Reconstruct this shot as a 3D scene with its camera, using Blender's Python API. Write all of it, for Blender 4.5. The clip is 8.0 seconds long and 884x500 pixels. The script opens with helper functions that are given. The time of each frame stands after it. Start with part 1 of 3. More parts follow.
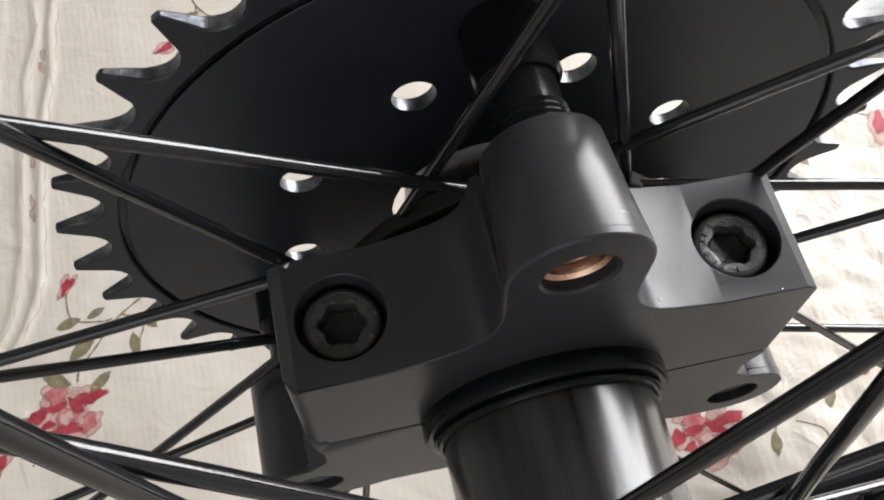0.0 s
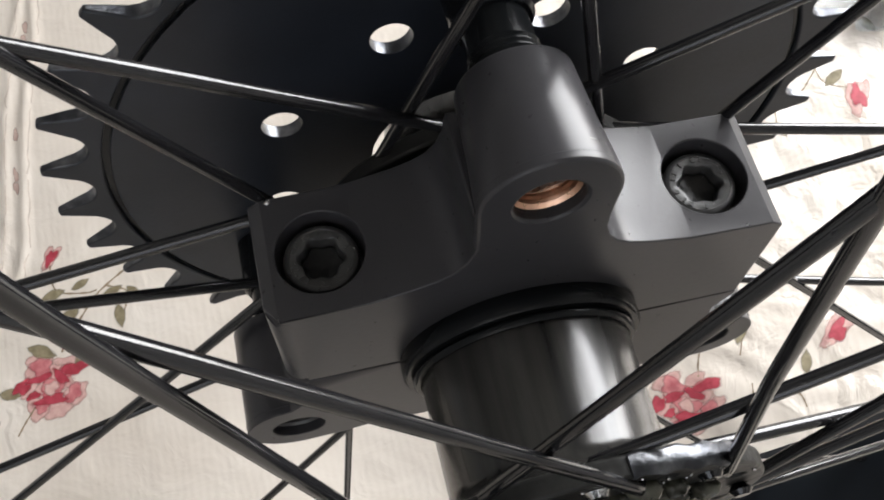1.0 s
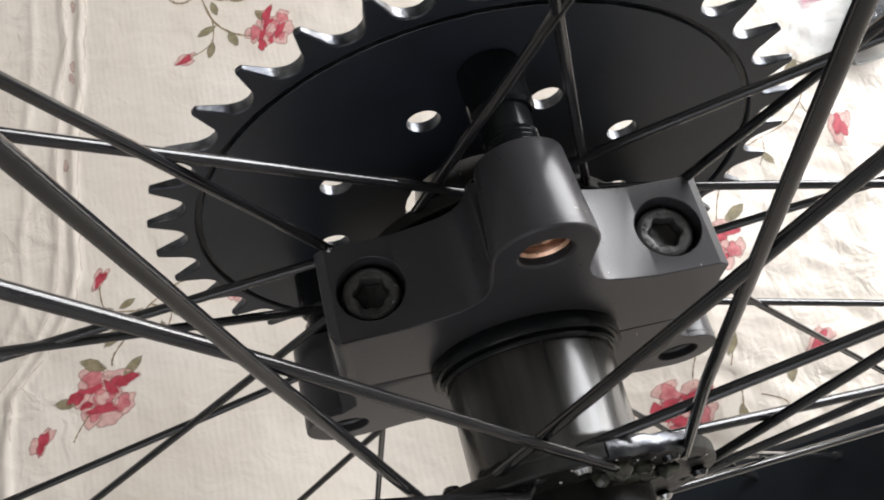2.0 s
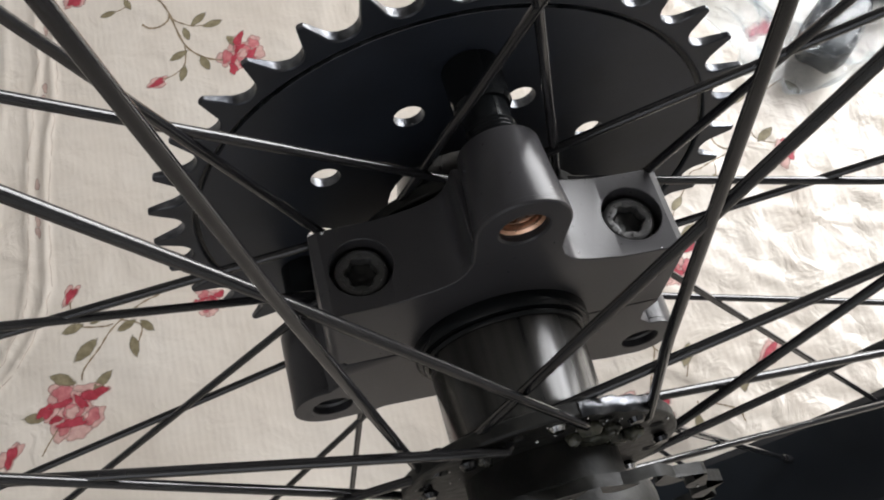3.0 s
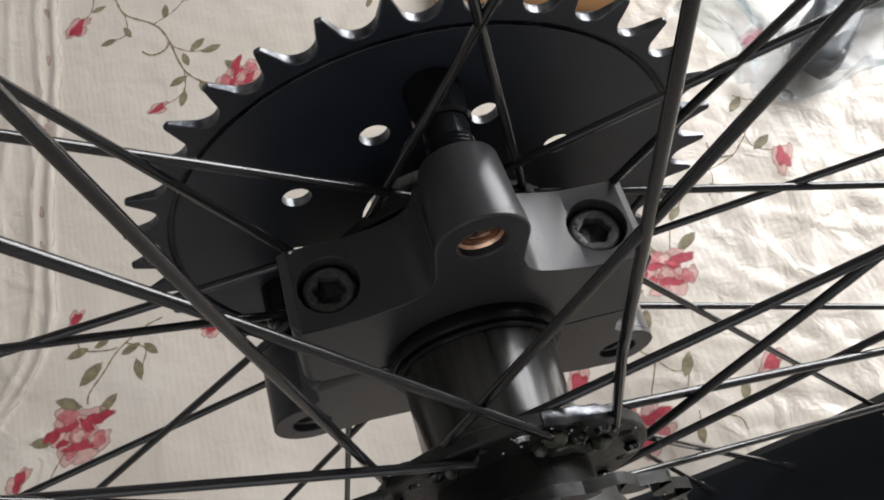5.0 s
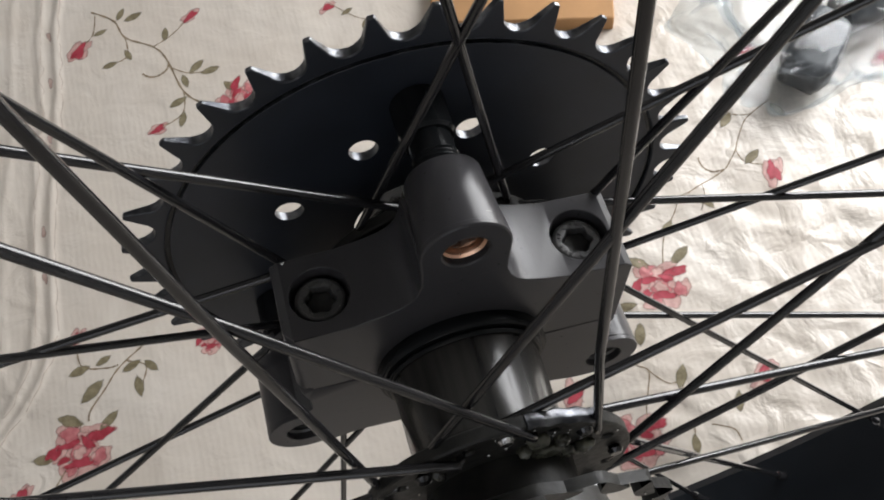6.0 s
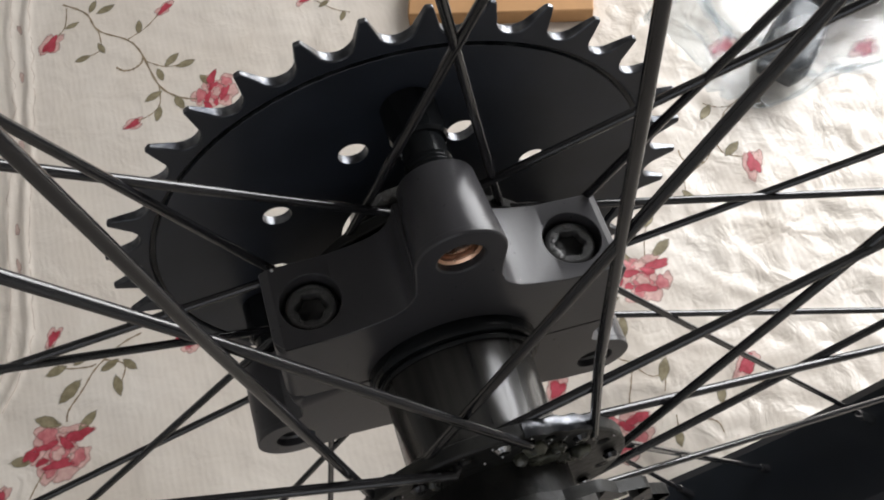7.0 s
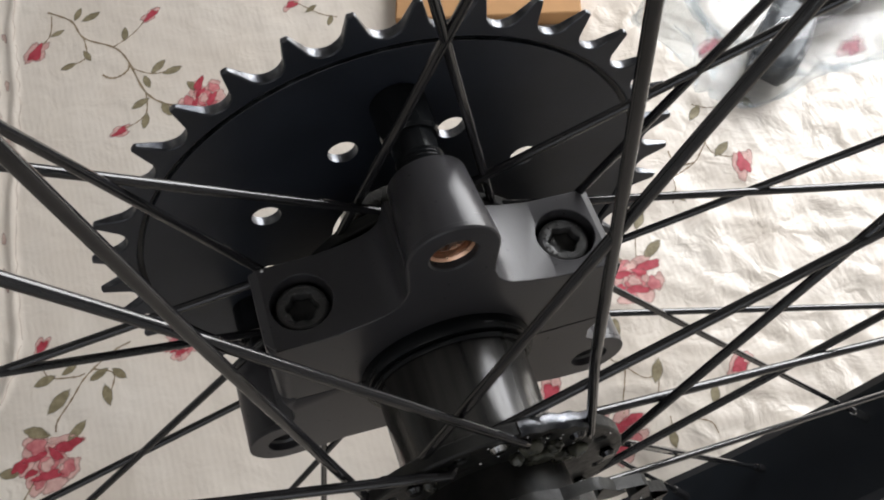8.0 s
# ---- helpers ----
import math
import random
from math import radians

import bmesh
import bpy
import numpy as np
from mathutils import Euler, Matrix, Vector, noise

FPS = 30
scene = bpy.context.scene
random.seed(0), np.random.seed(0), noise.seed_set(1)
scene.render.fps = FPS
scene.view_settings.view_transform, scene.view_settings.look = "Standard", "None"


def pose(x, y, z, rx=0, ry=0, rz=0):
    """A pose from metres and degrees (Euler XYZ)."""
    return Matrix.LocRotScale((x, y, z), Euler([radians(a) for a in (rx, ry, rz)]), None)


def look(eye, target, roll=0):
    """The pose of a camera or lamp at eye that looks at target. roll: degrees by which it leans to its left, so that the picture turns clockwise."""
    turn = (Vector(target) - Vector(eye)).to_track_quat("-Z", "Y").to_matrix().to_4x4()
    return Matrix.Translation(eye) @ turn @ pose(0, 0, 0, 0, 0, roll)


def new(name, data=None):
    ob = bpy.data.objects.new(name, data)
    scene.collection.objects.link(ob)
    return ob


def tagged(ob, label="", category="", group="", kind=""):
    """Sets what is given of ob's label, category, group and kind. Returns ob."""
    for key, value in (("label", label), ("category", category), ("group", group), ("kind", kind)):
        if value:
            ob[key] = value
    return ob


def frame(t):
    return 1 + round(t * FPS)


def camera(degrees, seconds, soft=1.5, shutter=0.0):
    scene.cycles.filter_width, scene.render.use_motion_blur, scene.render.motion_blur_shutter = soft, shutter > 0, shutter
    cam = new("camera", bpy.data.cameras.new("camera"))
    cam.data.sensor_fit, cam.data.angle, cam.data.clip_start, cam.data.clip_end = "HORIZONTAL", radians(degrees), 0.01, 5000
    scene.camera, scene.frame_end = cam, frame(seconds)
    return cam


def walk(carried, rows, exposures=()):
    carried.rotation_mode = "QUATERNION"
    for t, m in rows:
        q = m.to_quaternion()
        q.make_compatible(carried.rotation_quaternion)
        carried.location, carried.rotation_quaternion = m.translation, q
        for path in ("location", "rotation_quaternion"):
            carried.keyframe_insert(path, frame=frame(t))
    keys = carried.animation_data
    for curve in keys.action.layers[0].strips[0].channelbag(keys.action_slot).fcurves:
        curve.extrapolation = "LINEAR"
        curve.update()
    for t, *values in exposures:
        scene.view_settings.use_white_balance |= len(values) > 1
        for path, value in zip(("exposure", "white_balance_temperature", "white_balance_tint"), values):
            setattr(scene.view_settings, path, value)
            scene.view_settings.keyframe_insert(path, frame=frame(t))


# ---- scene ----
cam = camera(50.39, 8.0, soft=1.9)
ROWS = [
    (0.0, -0.0092, -0.0329, 0.4177, 21.40, 5.65, -13.21),
    (0.2, -0.0107, -0.0347, 0.4177, 22.20, 5.92, -13.11),
    (0.3, -0.0104, -0.0354, 0.4182, 22.02, 5.99, -12.94),
    (0.5, -0.0114, -0.0390, 0.4173, 22.21, 5.69, -12.91),
    (0.8, -0.0103, -0.0419, 0.4159, 20.41, 4.84, -12.48),
    (1.0, -0.0097, -0.0413, 0.4185, 20.52, 4.88, -13.60),
    (1.2, -0.0097, -0.0403, 0.4319, 20.25, 5.04, -13.69),
    (2.3, -0.0121, -0.0552, 0.4601, 21.75, 5.79, -13.71),
    (2.5, -0.0154, -0.0566, 0.4607, 22.28, 4.74, -13.77),
    (3.0, -0.0193, -0.0663, 0.4703, 23.43, 3.15, -14.57),
    (3.5, -0.0191, -0.0693, 0.4734, 23.78, 3.01, -14.87),
    (4.0, -0.0150, -0.0671, 0.4749, 23.22, 3.56, -14.83),
    (4.5, -0.0112, -0.0676, 0.4701, 23.53, 4.50, -15.15),
    (6.0, -0.0062, -0.0762, 0.4771, 25.52, 5.17, -15.89),
    (6.5, -0.0068, -0.0725, 0.4744, 25.10, 4.71, -16.40),
    (7.0, -0.0088, -0.0706, 0.4764, 24.70, 3.96, -17.00),
    (7.5, -0.0074, -0.0694, 0.4817, 24.29, 3.77, -17.35),
    (8.0, -0.0097, -0.0712, 0.4733, 25.10, 3.72, -17.94),
]
walk(cam, [(t, pose(x, y, z, rx, ry, rz)) for t, x, y, z, rx, ry, rz in ROWS],
     [(0.0, 0.30), (1.2, 0.38), (2.5, 0.14), (3.5, -0.10), (4.5, -0.14), (6.0, -0.20), (8.0, -0.18)])

# ---- light: a bedroom window beyond the far right of the bed ----
world = bpy.data.worlds.new("sky")
scene.world = world
world.use_nodes = True
wn = world.node_tree
sky = wn.nodes.new("ShaderNodeTexSky")
sky.sky_type, sky.sun_disc = "NISHITA", False
sky.sun_elevation, sky.sun_rotation = radians(40), radians(60)
wn.links.new(sky.outputs[0], wn.nodes["Background"].inputs[0])
wn.nodes["Background"].inputs[1].default_value = 0.12

# window opening in the east wall: centre, width, height
WIN_Y, WIN_Z, WIN_W, WIN_H, WALL_X = 0.44, 0.50, 0.66, 0.64, 0.82
lamp = bpy.data.lights.new("window_daylight", "AREA")
lamp.shape, lamp.size, lamp.size_y = "RECTANGLE", WIN_W, WIN_H
lamp.energy, lamp.color = 18.0, (0.985, 0.985, 1.0)
lamp_ob = new("window_daylight", lamp)
lamp_ob.matrix_world = look((WALL_X - 0.03, WIN_Y, WIN_Z), (WALL_X - 0.8, WIN_Y - 0.5, 0.3))

# added fill, farther off behind the camera in an unseen south wall opening
FILL_X, FILL_Z, FILL_W, FILL_H, WALL_Y = -0.30, 0.95, 0.9, 1.0, -1.0
fill_lamp = bpy.data.lights.new("south_fill", "AREA")
fill_lamp.shape, fill_lamp.size, fill_lamp.size_y = "RECTANGLE", FILL_W, FILL_H
fill_lamp.energy, fill_lamp.color = 3.0, (1.0, 0.96, 0.92)
fill_lamp_ob = new("south_fill", fill_lamp)
fill_lamp_ob.matrix_world = look((FILL_X, WALL_Y + 0.03, FILL_Z), (FILL_X, 0.0, FILL_Z - 0.4))

# ---- materials ----


def material(name, color, rough=0.5, metal=0.0, spread=0.15, scale=60.0, bump=0.0, bump_scale=400.0, rough_var=0.1,
             second=None, coat=0.0, stretch=(1, 1, 1)):
    """Principled surface with coarse tone variation, fine relief and uneven gloss."""
    m = bpy.data.materials.new(name)
    m.use_nodes = True
    nt = m.node_tree
    b = nt.nodes["Principled BSDF"]
    tc = nt.nodes.new("ShaderNodeTexCoord")
    mp = nt.nodes.new("ShaderNodeMapping")
    mp.inputs["Scale"].default_value = stretch
    nt.links.new(tc.outputs["Object"], mp.inputs[0])
    n1 = nt.nodes.new("ShaderNodeTexNoise")
    n1.inputs["Scale"].default_value, n1.inputs["Detail"].default_value = scale, 6.0
    nt.links.new(mp.outputs[0], n1.inputs[0])
    ramp = nt.nodes.new("ShaderNodeValToRGB")
    dark = [c * (1 - spread) for c in color]
    light = list(second) if second else [min(1, c * (1 + spread)) for c in color]
    ramp.color_ramp.elements[0].position, ramp.color_ramp.elements[0].color = 0.3, (*dark, 1)
    ramp.color_ramp.elements[1].position, ramp.color_ramp.elements[1].color = 0.72, (*light, 1)
    nt.links.new(n1.outputs["Fac"], ramp.inputs[0])
    nt.links.new(ramp.outputs[0], b.inputs["Base Color"])
    n2 = nt.nodes.new("ShaderNodeTexNoise")
    n2.inputs["Scale"].default_value, n2.inputs["Detail"].default_value = bump_scale, 4.0
    nt.links.new(mp.outputs[0], n2.inputs[0])
    mr = nt.nodes.new("ShaderNodeMapRange")
    mr.inputs[3].default_value, mr.inputs[4].default_value = max(0.02, rough - rough_var), min(1, rough + rough_var)
    nt.links.new(n2.outputs["Fac"], mr.inputs[0])
    nt.links.new(mr.outputs[0], b.inputs["Roughness"])
    b.inputs["Metallic"].default_value = metal
    b.inputs["Coat Weight"].default_value = coat
    if bump:
        bp = nt.nodes.new("ShaderNodeBump")
        bp.inputs["Strength"].default_value, bp.inputs["Distance"].default_value = bump, 0.0005
        nt.links.new(n2.outputs["Fac"], bp.inputs["Height"])
        nt.links.new(bp.outputs[0], b.inputs["Normal"])
    return m


M_CLAMP = material("matte_black_anodised", (0.043, 0.042, 0.045), 0.29, 0.0, 0.1, 22, 0.03, 900, 0.04)
M_CLAMP.node_tree.nodes["Principled BSDF"].inputs["Specular IOR Level"].default_value = 0.31
M_PLATE = material("black_coated_steel", (0.016, 0.0195, 0.027), 0.44, 0.0, 0.2, 70, 0.05, 1800, 0.06)
nt = M_PLATE.node_tree
tang = nt.nodes.new("ShaderNodeTangent")
tang.direction_type, tang.axis = "RADIAL", "Y"
nt.links.new(tang.outputs[0], nt.nodes["Principled BSDF"].inputs["Tangent"])
nt.nodes["Principled BSDF"].inputs["Anisotropic"].default_value = 0.25
nt.nodes["Principled BSDF"].inputs["Specular IOR Level"].default_value = 0.5


def chipped_steel():
    """Black coating rubbed through to bright steel in patches."""
    m = material("worn_tooth_edge", (0.16, 0.165, 0.175), 0.33, 1.0, 0.5, 420, 0.25, 900, 0.12)
    nt = m.node_tree
    b = nt.nodes["Principled BSDF"]
    tc = nt.nodes.new("ShaderNodeTexCoord")
    n = nt.nodes.new("ShaderNodeTexNoise")
    n.inputs["Scale"].default_value, n.inputs["Detail"].default_value = 150.0, 5.0
    nt.links.new(tc.outputs["Object"], n.inputs[0])
    r = nt.nodes.new("ShaderNodeMapRange")
    r.inputs[1].default_value, r.inputs[2].default_value = 0.40, 0.60
    nt.links.new(n.outputs["Fac"], r.inputs[0])
    mix = nt.nodes.new("ShaderNodeMix")
    mix.data_type = "RGBA"
    nt.links.new(r.outputs[0], mix.inputs[0])
    old = b.inputs["Base Color"].links[0].from_socket
    mix.inputs[6].default_value = (0.05, 0.053, 0.06, 1)
    nt.links.new(old, mix.inputs[7])
    nt.links.new(mix.outputs[2], b.inputs["Base Color"])
    return m


M_EDGE = chipped_steel()
M_SHELL = material("gloss_black_hub", (0.016, 0.016, 0.016), 0.2, 0.0, 0.3, 260, 0.0, 200, 0.05, second=(0.045, 0.043, 0.039), stretch=(1, 0.05, 1))
M_SHELL.node_tree.nodes["Principled BSDF"].inputs["Specular IOR Level"].default_value = 0.5
M_FLANGE = material("dirty_black_flange", (0.012, 0.012, 0.012), 0.45, 0.0, 0.4, 160, 0.3, 500, 0.15, second=(0.03, 0.03, 0.027))
M_FLANGE.node_tree.nodes["Principled BSDF"].inputs["Specular IOR Level"].default_value = 0.25
M_RUBBER = material("black_rubber_seal", (0.008, 0.009, 0.010), 0.2, 0.0, 0.2, 90, 0.02, 300, 0.05)
M_RUBBER.node_tree.nodes["Principled BSDF"].inputs["Specular IOR Level"].default_value = 0.2
M_SPOKE = material("black_spoke_enamel", (0.014, 0.0138, 0.015), 0.12, 0.0, 0.25, 60, 0.05, 700, 0.06)
M_SPOKE.node_tree.nodes["Principled BSDF"].inputs["Specular IOR Level"].default_value = 0.58
M_BOLT = material("black_oxide_bolt", (0.075, 0.075, 0.075), 0.34, 0.35, 0.3, 300, 0.15, 1500, 0.12)
M_SOCKET = material("bolt_socket_black", (0.010, 0.010, 0.010), 0.4, 0.3, 0.3, 300, 0.1, 1500, 0.1)
M_COG = material("oily_steel", (0.016, 0.0165, 0.017), 0.45, 0.0, 0.4, 120, 0.35, 420, 0.1, second=(0.045, 0.045, 0.041))
M_COG.node_tree.nodes["Principled BSDF"].inputs["Specular IOR Level"].default_value = 0.3
M_COPPER_COLOUR = material("copper_coloured_thread", (0.85, 0.52, 0.36), 0.3, 1.0, 0.2, 400, 0.05, 900, 0.1)
M_STEEL = material("bright_steel", (0.55, 0.55, 0.55), 0.22, 1.0, 0.15, 200, 0.05, 900, 0.1)
M_RIM = material("satin_black_rim", (0.0075, 0.0098, 0.013), 0.36, 0.0, 0.2, 40, 0.03, 900, 0.08)
M_RIM.node_tree.nodes["Principled BSDF"].inputs["Specular IOR Level"].default_value = 0.22
M_GREASE = material("grey_grease", (0.018, 0.018, 0.015), 0.1, 0.0, 0.5, 250, 0.6, 420, 0.06, second=(0.13, 0.13, 0.10))
M_STUD_END = material("turned_steel_end", (0.30, 0.29, 0.28), 0.28, 1.0, 0.3, 300, 0.1, 900, 0.1)


def print_material(name, color, second):
    """Fabric ink that soaks out towards the edge of each printed shape."""
    m = material(name, color, 0.6, 0.0, 0.2, 300, 0.1, 1200, second=second)
    nt = m.node_tree
    b = nt.nodes["Principled BSDF"]
    ink = nt.nodes.new("ShaderNodeAttribute")
    ink.attribute_name = "ink"
    tc = nt.nodes.new("ShaderNodeTexCoord")
    n = nt.nodes.new("ShaderNodeTexNoise")
    n.inputs["Scale"].default_value, n.inputs["Detail"].default_value = 420.0, 4.0
    nt.links.new(tc.outputs["Object"], n.inputs[0])
    add = nt.nodes.new("ShaderNodeMath")
    add.operation = "MULTIPLY_ADD"
    add.inputs[1].default_value = 0.9
    nt.links.new(n.outputs["Fac"], add.inputs[0])
    nt.links.new(ink.outputs["Fac"], add.inputs[2])
    r = nt.nodes.new("ShaderNodeMapRange")
    r.inputs[1].default_value, r.inputs[2].default_value, r.inputs[4].default_value = 0.45, 1.05, 0.94
    nt.links.new(add.outputs[0], r.inputs[0])
    clear, mix = nt.nodes.new("ShaderNodeBsdfTransparent"), nt.nodes.new("ShaderNodeMixShader")
    nt.links.new(r.outputs[0], mix.inputs[0])
    nt.links.new(clear.outputs[0], mix.inputs[1])
    nt.links.new(b.outputs[0], mix.inputs[2])
    nt.links.new(mix.outputs[0], nt.nodes["Material Output"].inputs[0])
    return m


M_ROSE = print_material("print_rose_red", (0.37, 0.025, 0.045), (0.48, 0.06, 0.09))
M_PINK = print_material("print_rose_pink", (0.50, 0.11, 0.13), (0.60, 0.24, 0.24))
M_PALE = print_material("print_rose_pale", (0.62, 0.36, 0.33), (0.66, 0.44, 0.39))
M_LEAF = print_material("print_leaf_olive", (0.19, 0.155, 0.085), (0.30, 0.26, 0.16))
M_STEM = material("print_stem_brown", (0.25, 0.19, 0.12), 0.6, 0.0, 0.3, 300, 0.1, 1200)
# brown for the shade along the hem's creases, put in as colour
M_CREASE_SHADE = material("crease_shade_brown", (0.50, 0.425, 0.36), 0.7, 0.0, 0.25, 300, 0.1, 1200)
M_HEM = print_material("hem_faded_pink", (0.52, 0.36, 0.31), (0.58, 0.44, 0.38))
M_CARD = material("brown_cardboard", (0.43, 0.235, 0.10), 0.7, 0.0, 0.16, 30, 0.1, 600)
M_WALL = material("painted_wall", (0.72, 0.715, 0.71), 0.85, 0.0, 0.05, 5, 0.1, 120)
M_CEIL = material("white_ceiling", (0.82, 0.82, 0.81), 0.9, 0.0, 0.03, 5, 0.05, 120)
M_FLOOR = material("tiled_floor", (0.34, 0.30, 0.26), 0.4, 0.0, 0.15, 8, 0.05, 80)
M_FRAME = material("window_frame_paint", (0.7, 0.7, 0.68), 0.4)
M_BAGGED = material("black_rubber_in_bag", (0.03, 0.034, 0.038), 0.35, 0.0, 0.3, 60, 0.3, 200)


def sheet_material():
    m = material("cream_satin_cotton", (0.655, 0.585, 0.505), 0.38, 0.0, 0.05, 14, 0.0, 300, 0.07, second=(0.705, 0.65, 0.58))
    nt = m.node_tree
    b = nt.nodes["Principled BSDF"]
    tc = nt.nodes.new("ShaderNodeTexCoord")
    b.inputs["Specular IOR Level"].default_value = 0.7
    # woven rib running along the bed
    w = nt.nodes.new("ShaderNodeTexWave")
    w.bands_direction = "X"
    w.inputs["Scale"].default_value, w.inputs["Distortion"].default_value = 90.0, 2.5
    w.inputs["Detail"].default_value = 3.0
    nt.links.new(tc.outputs["Object"], w.inputs[0])
    crumple = nt.nodes.new("ShaderNodeTexNoise")
    crumple.inputs["Scale"].default_value, crumple.inputs["Detail"].default_value = 55.0, 6.0
    crumple.inputs["Distortion"].default_value = 0.6
    nt.links.new(tc.outputs["Object"], crumple.inputs[0])
    b1 = nt.nodes.new("ShaderNodeBump")
    b1.inputs["Strength"].default_value, b1.inputs["Distance"].default_value = 0.06, 0.0005
    nt.links.new(w.outputs["Fac"], b1.inputs["Height"])
    b2 = nt.nodes.new("ShaderNodeBump")
    b2.inputs["Strength"].default_value, b2.inputs["Distance"].default_value = 0.4, 0.002
    nt.links.new(crumple.outputs["Fac"], b2.inputs["Height"])
    nt.links.new(b1.outputs[0], b2.inputs["Normal"])
    # sharp pressed creases, more of them on the window side
    warp = nt.nodes.new("ShaderNodeMix")
    warp.data_type, warp.blend_type = "RGBA", "ADD"
    warp.inputs[0].default_value = 0.035
    nt.links.new(tc.outputs["Object"], warp.inputs[6])
    nt.links.new(crumple.outputs["Color"], warp.inputs[7])
    cells = nt.nodes.new("ShaderNodeTexVoronoi")
    cells.feature = "DISTANCE_TO_EDGE"
    cells.inputs["Scale"].default_value = 19.0
    nt.links.new(warp.outputs[2], cells.inputs["Vector"])
    line = nt.nodes.new("ShaderNodeMapRange")
    line.inputs[1].default_value, line.inputs[2].default_value = 0.0, 0.3
    nt.links.new(cells.outputs["Distance"], line.inputs[0])
    sep = nt.nodes.new("ShaderNodeSeparateXYZ")
    nt.links.new(tc.outputs["Object"], sep.inputs[0])
    amount = nt.nodes.new("ShaderNodeMapRange")
    amount.inputs[1].default_value, amount.inputs[2].default_value = -0.02, 0.14
    amount.inputs[3].default_value, amount.inputs[4].default_value = 0.05, 0.42
    nt.links.new(sep.outputs[0], amount.inputs[0])
    b3 = nt.nodes.new("ShaderNodeBump")
    b3.inputs["Distance"].default_value = 0.0018
    # and again beyond the hem
    left = nt.nodes.new("ShaderNodeMapRange")
    left.inputs[1].default_value, left.inputs[2].default_value = -0.205, -0.235
    left.inputs[3].default_value, left.inputs[4].default_value = 0.0, 0.3
    nt.links.new(sep.outputs[0], left.inputs[0])
    both = nt.nodes.new("ShaderNodeMath")
    nt.links.new(amount.outputs[0], both.inputs[0])
    nt.links.new(left.outputs[0], both.inputs[1])
    nt.links.new(both.outputs[0], b3.inputs["Strength"])
    nt.links.new(line.outputs[0], b3.inputs["Height"])
    nt.links.new(b2.outputs[0], b3.inputs["Normal"])
    nt.links.new(b3.outputs[0], b.inputs["Normal"])
    return m


M_SHEET = sheet_material()


def clear_plastic():
    m = bpy.data.materials.new("clear_poly_bag")
    m.use_nodes = True
    nt = m.node_tree
    nt.nodes.remove(nt.nodes["Principled BSDF"])
    clear, gloss, veil = (nt.nodes.new("ShaderNodeBsdf" + k) for k in ("Transparent", "Glossy", "Diffuse"))
    clear.inputs[0].default_value = (0.9, 0.92, 0.93, 1)
    gloss.inputs["Roughness"].default_value = 0.08
    veil.inputs[0].default_value = (0.6, 0.63, 0.66, 1)
    n = nt.nodes.new("ShaderNodeTexNoise")
    n.inputs["Scale"].default_value = 45.0
    r = nt.nodes.new("ShaderNodeMapRange")
    r.inputs[1].default_value, r.inputs[2].default_value, r.inputs[3].default_value, r.inputs[4].default_value = 0.4, 0.8, 0.02, 0.13
    nt.links.new(n.outputs["Fac"], r.inputs[0])
    m1, m2 = nt.nodes.new("ShaderNodeMixShader"), nt.nodes.new("ShaderNodeMixShader")
    m1.inputs[0].default_value = 0.022
    nt.links.new(clear.outputs[0], m1.inputs[1])
    nt.links.new(gloss.outputs[0], m1.inputs[2])
    nt.links.new(r.outputs[0], m2.inputs[0])
    nt.links.new(m1.outputs[0], m2.inputs[1])
    nt.links.new(veil.outputs[0], m2.inputs[2])
    nt.links.new(m2.outputs[0], nt.nodes["Material Output"].inputs[0])
    return m


M_BAG = clear_plastic()

# ---- mesh helpers: lengths below in millimetres, meshes in metres ----
MM = 0.001


def part(name, bm, mat, parent, label="", smooth=30, bevel=0.0, segments=2):
    """One mesh object from a bmesh in millimetres, under a thing or a part."""
    bmesh.ops.recalc_face_normals(bm, faces=bm.faces[:])
    for v in bm.verts:
        v.co *= MM
    me = bpy.data.meshes.new(name)
    bm.to_mesh(me)
    bm.free()
    for mt in (mat if isinstance(mat, (list, tuple)) else [mat]):
        me.materials.append(mt)
    ob = new(name, me)
    if smooth:
        me.shade_smooth()
        me.set_sharp_from_angle(angle=radians(smooth))
    if bevel:
        md = ob.modifiers.new("edge", "BEVEL")
        md.width, md.segments, md.limit_method, md.angle_limit = bevel * MM, segments, "ANGLE", radians(35)
        md.harden_normals = False
    if parent:
        ob.parent = parent
    if label:
        tagged(ob, label)
    return ob


def cut(ob, cutters):
    """Bore closed cutter meshes (in millimetres) out of ob for good."""
    for bm in cutters:
        tool = part("cutter", bm, M_CLAMP, None, smooth=0)
        md = ob.modifiers.new("bore", "BOOLEAN")
        md.operation, md.solver, md.object = "DIFFERENCE", "EXACT", tool
        tool.parent = ob.parent
        bpy.context.view_layer.update()
        bevels = [m for m in ob.modifiers if m.type == "BEVEL"]
        for m in bevels:
            m.show_viewport = False
        me = bpy.data.meshes.new_from_object(ob.evaluated_get(bpy.context.evaluated_depsgraph_get()))
        for m in bevels:
            m.show_viewport = True
        ob.modifiers.remove(md)
        ob.data = me
        old = tool.data
        bpy.data.objects.remove(tool)
        bpy.data.meshes.remove(old)
    ob.data.shade_smooth()
    ob.data.set_sharp_from_angle(angle=radians(32))


def ring(bm, r, y, n=64, cx=0.0, cz=0.0):
    return [bm.verts.new((cx + r * math.cos(2 * math.pi * i / n), y, cz + r * math.sin(2 * math.pi * i / n))) for i in range(n)]


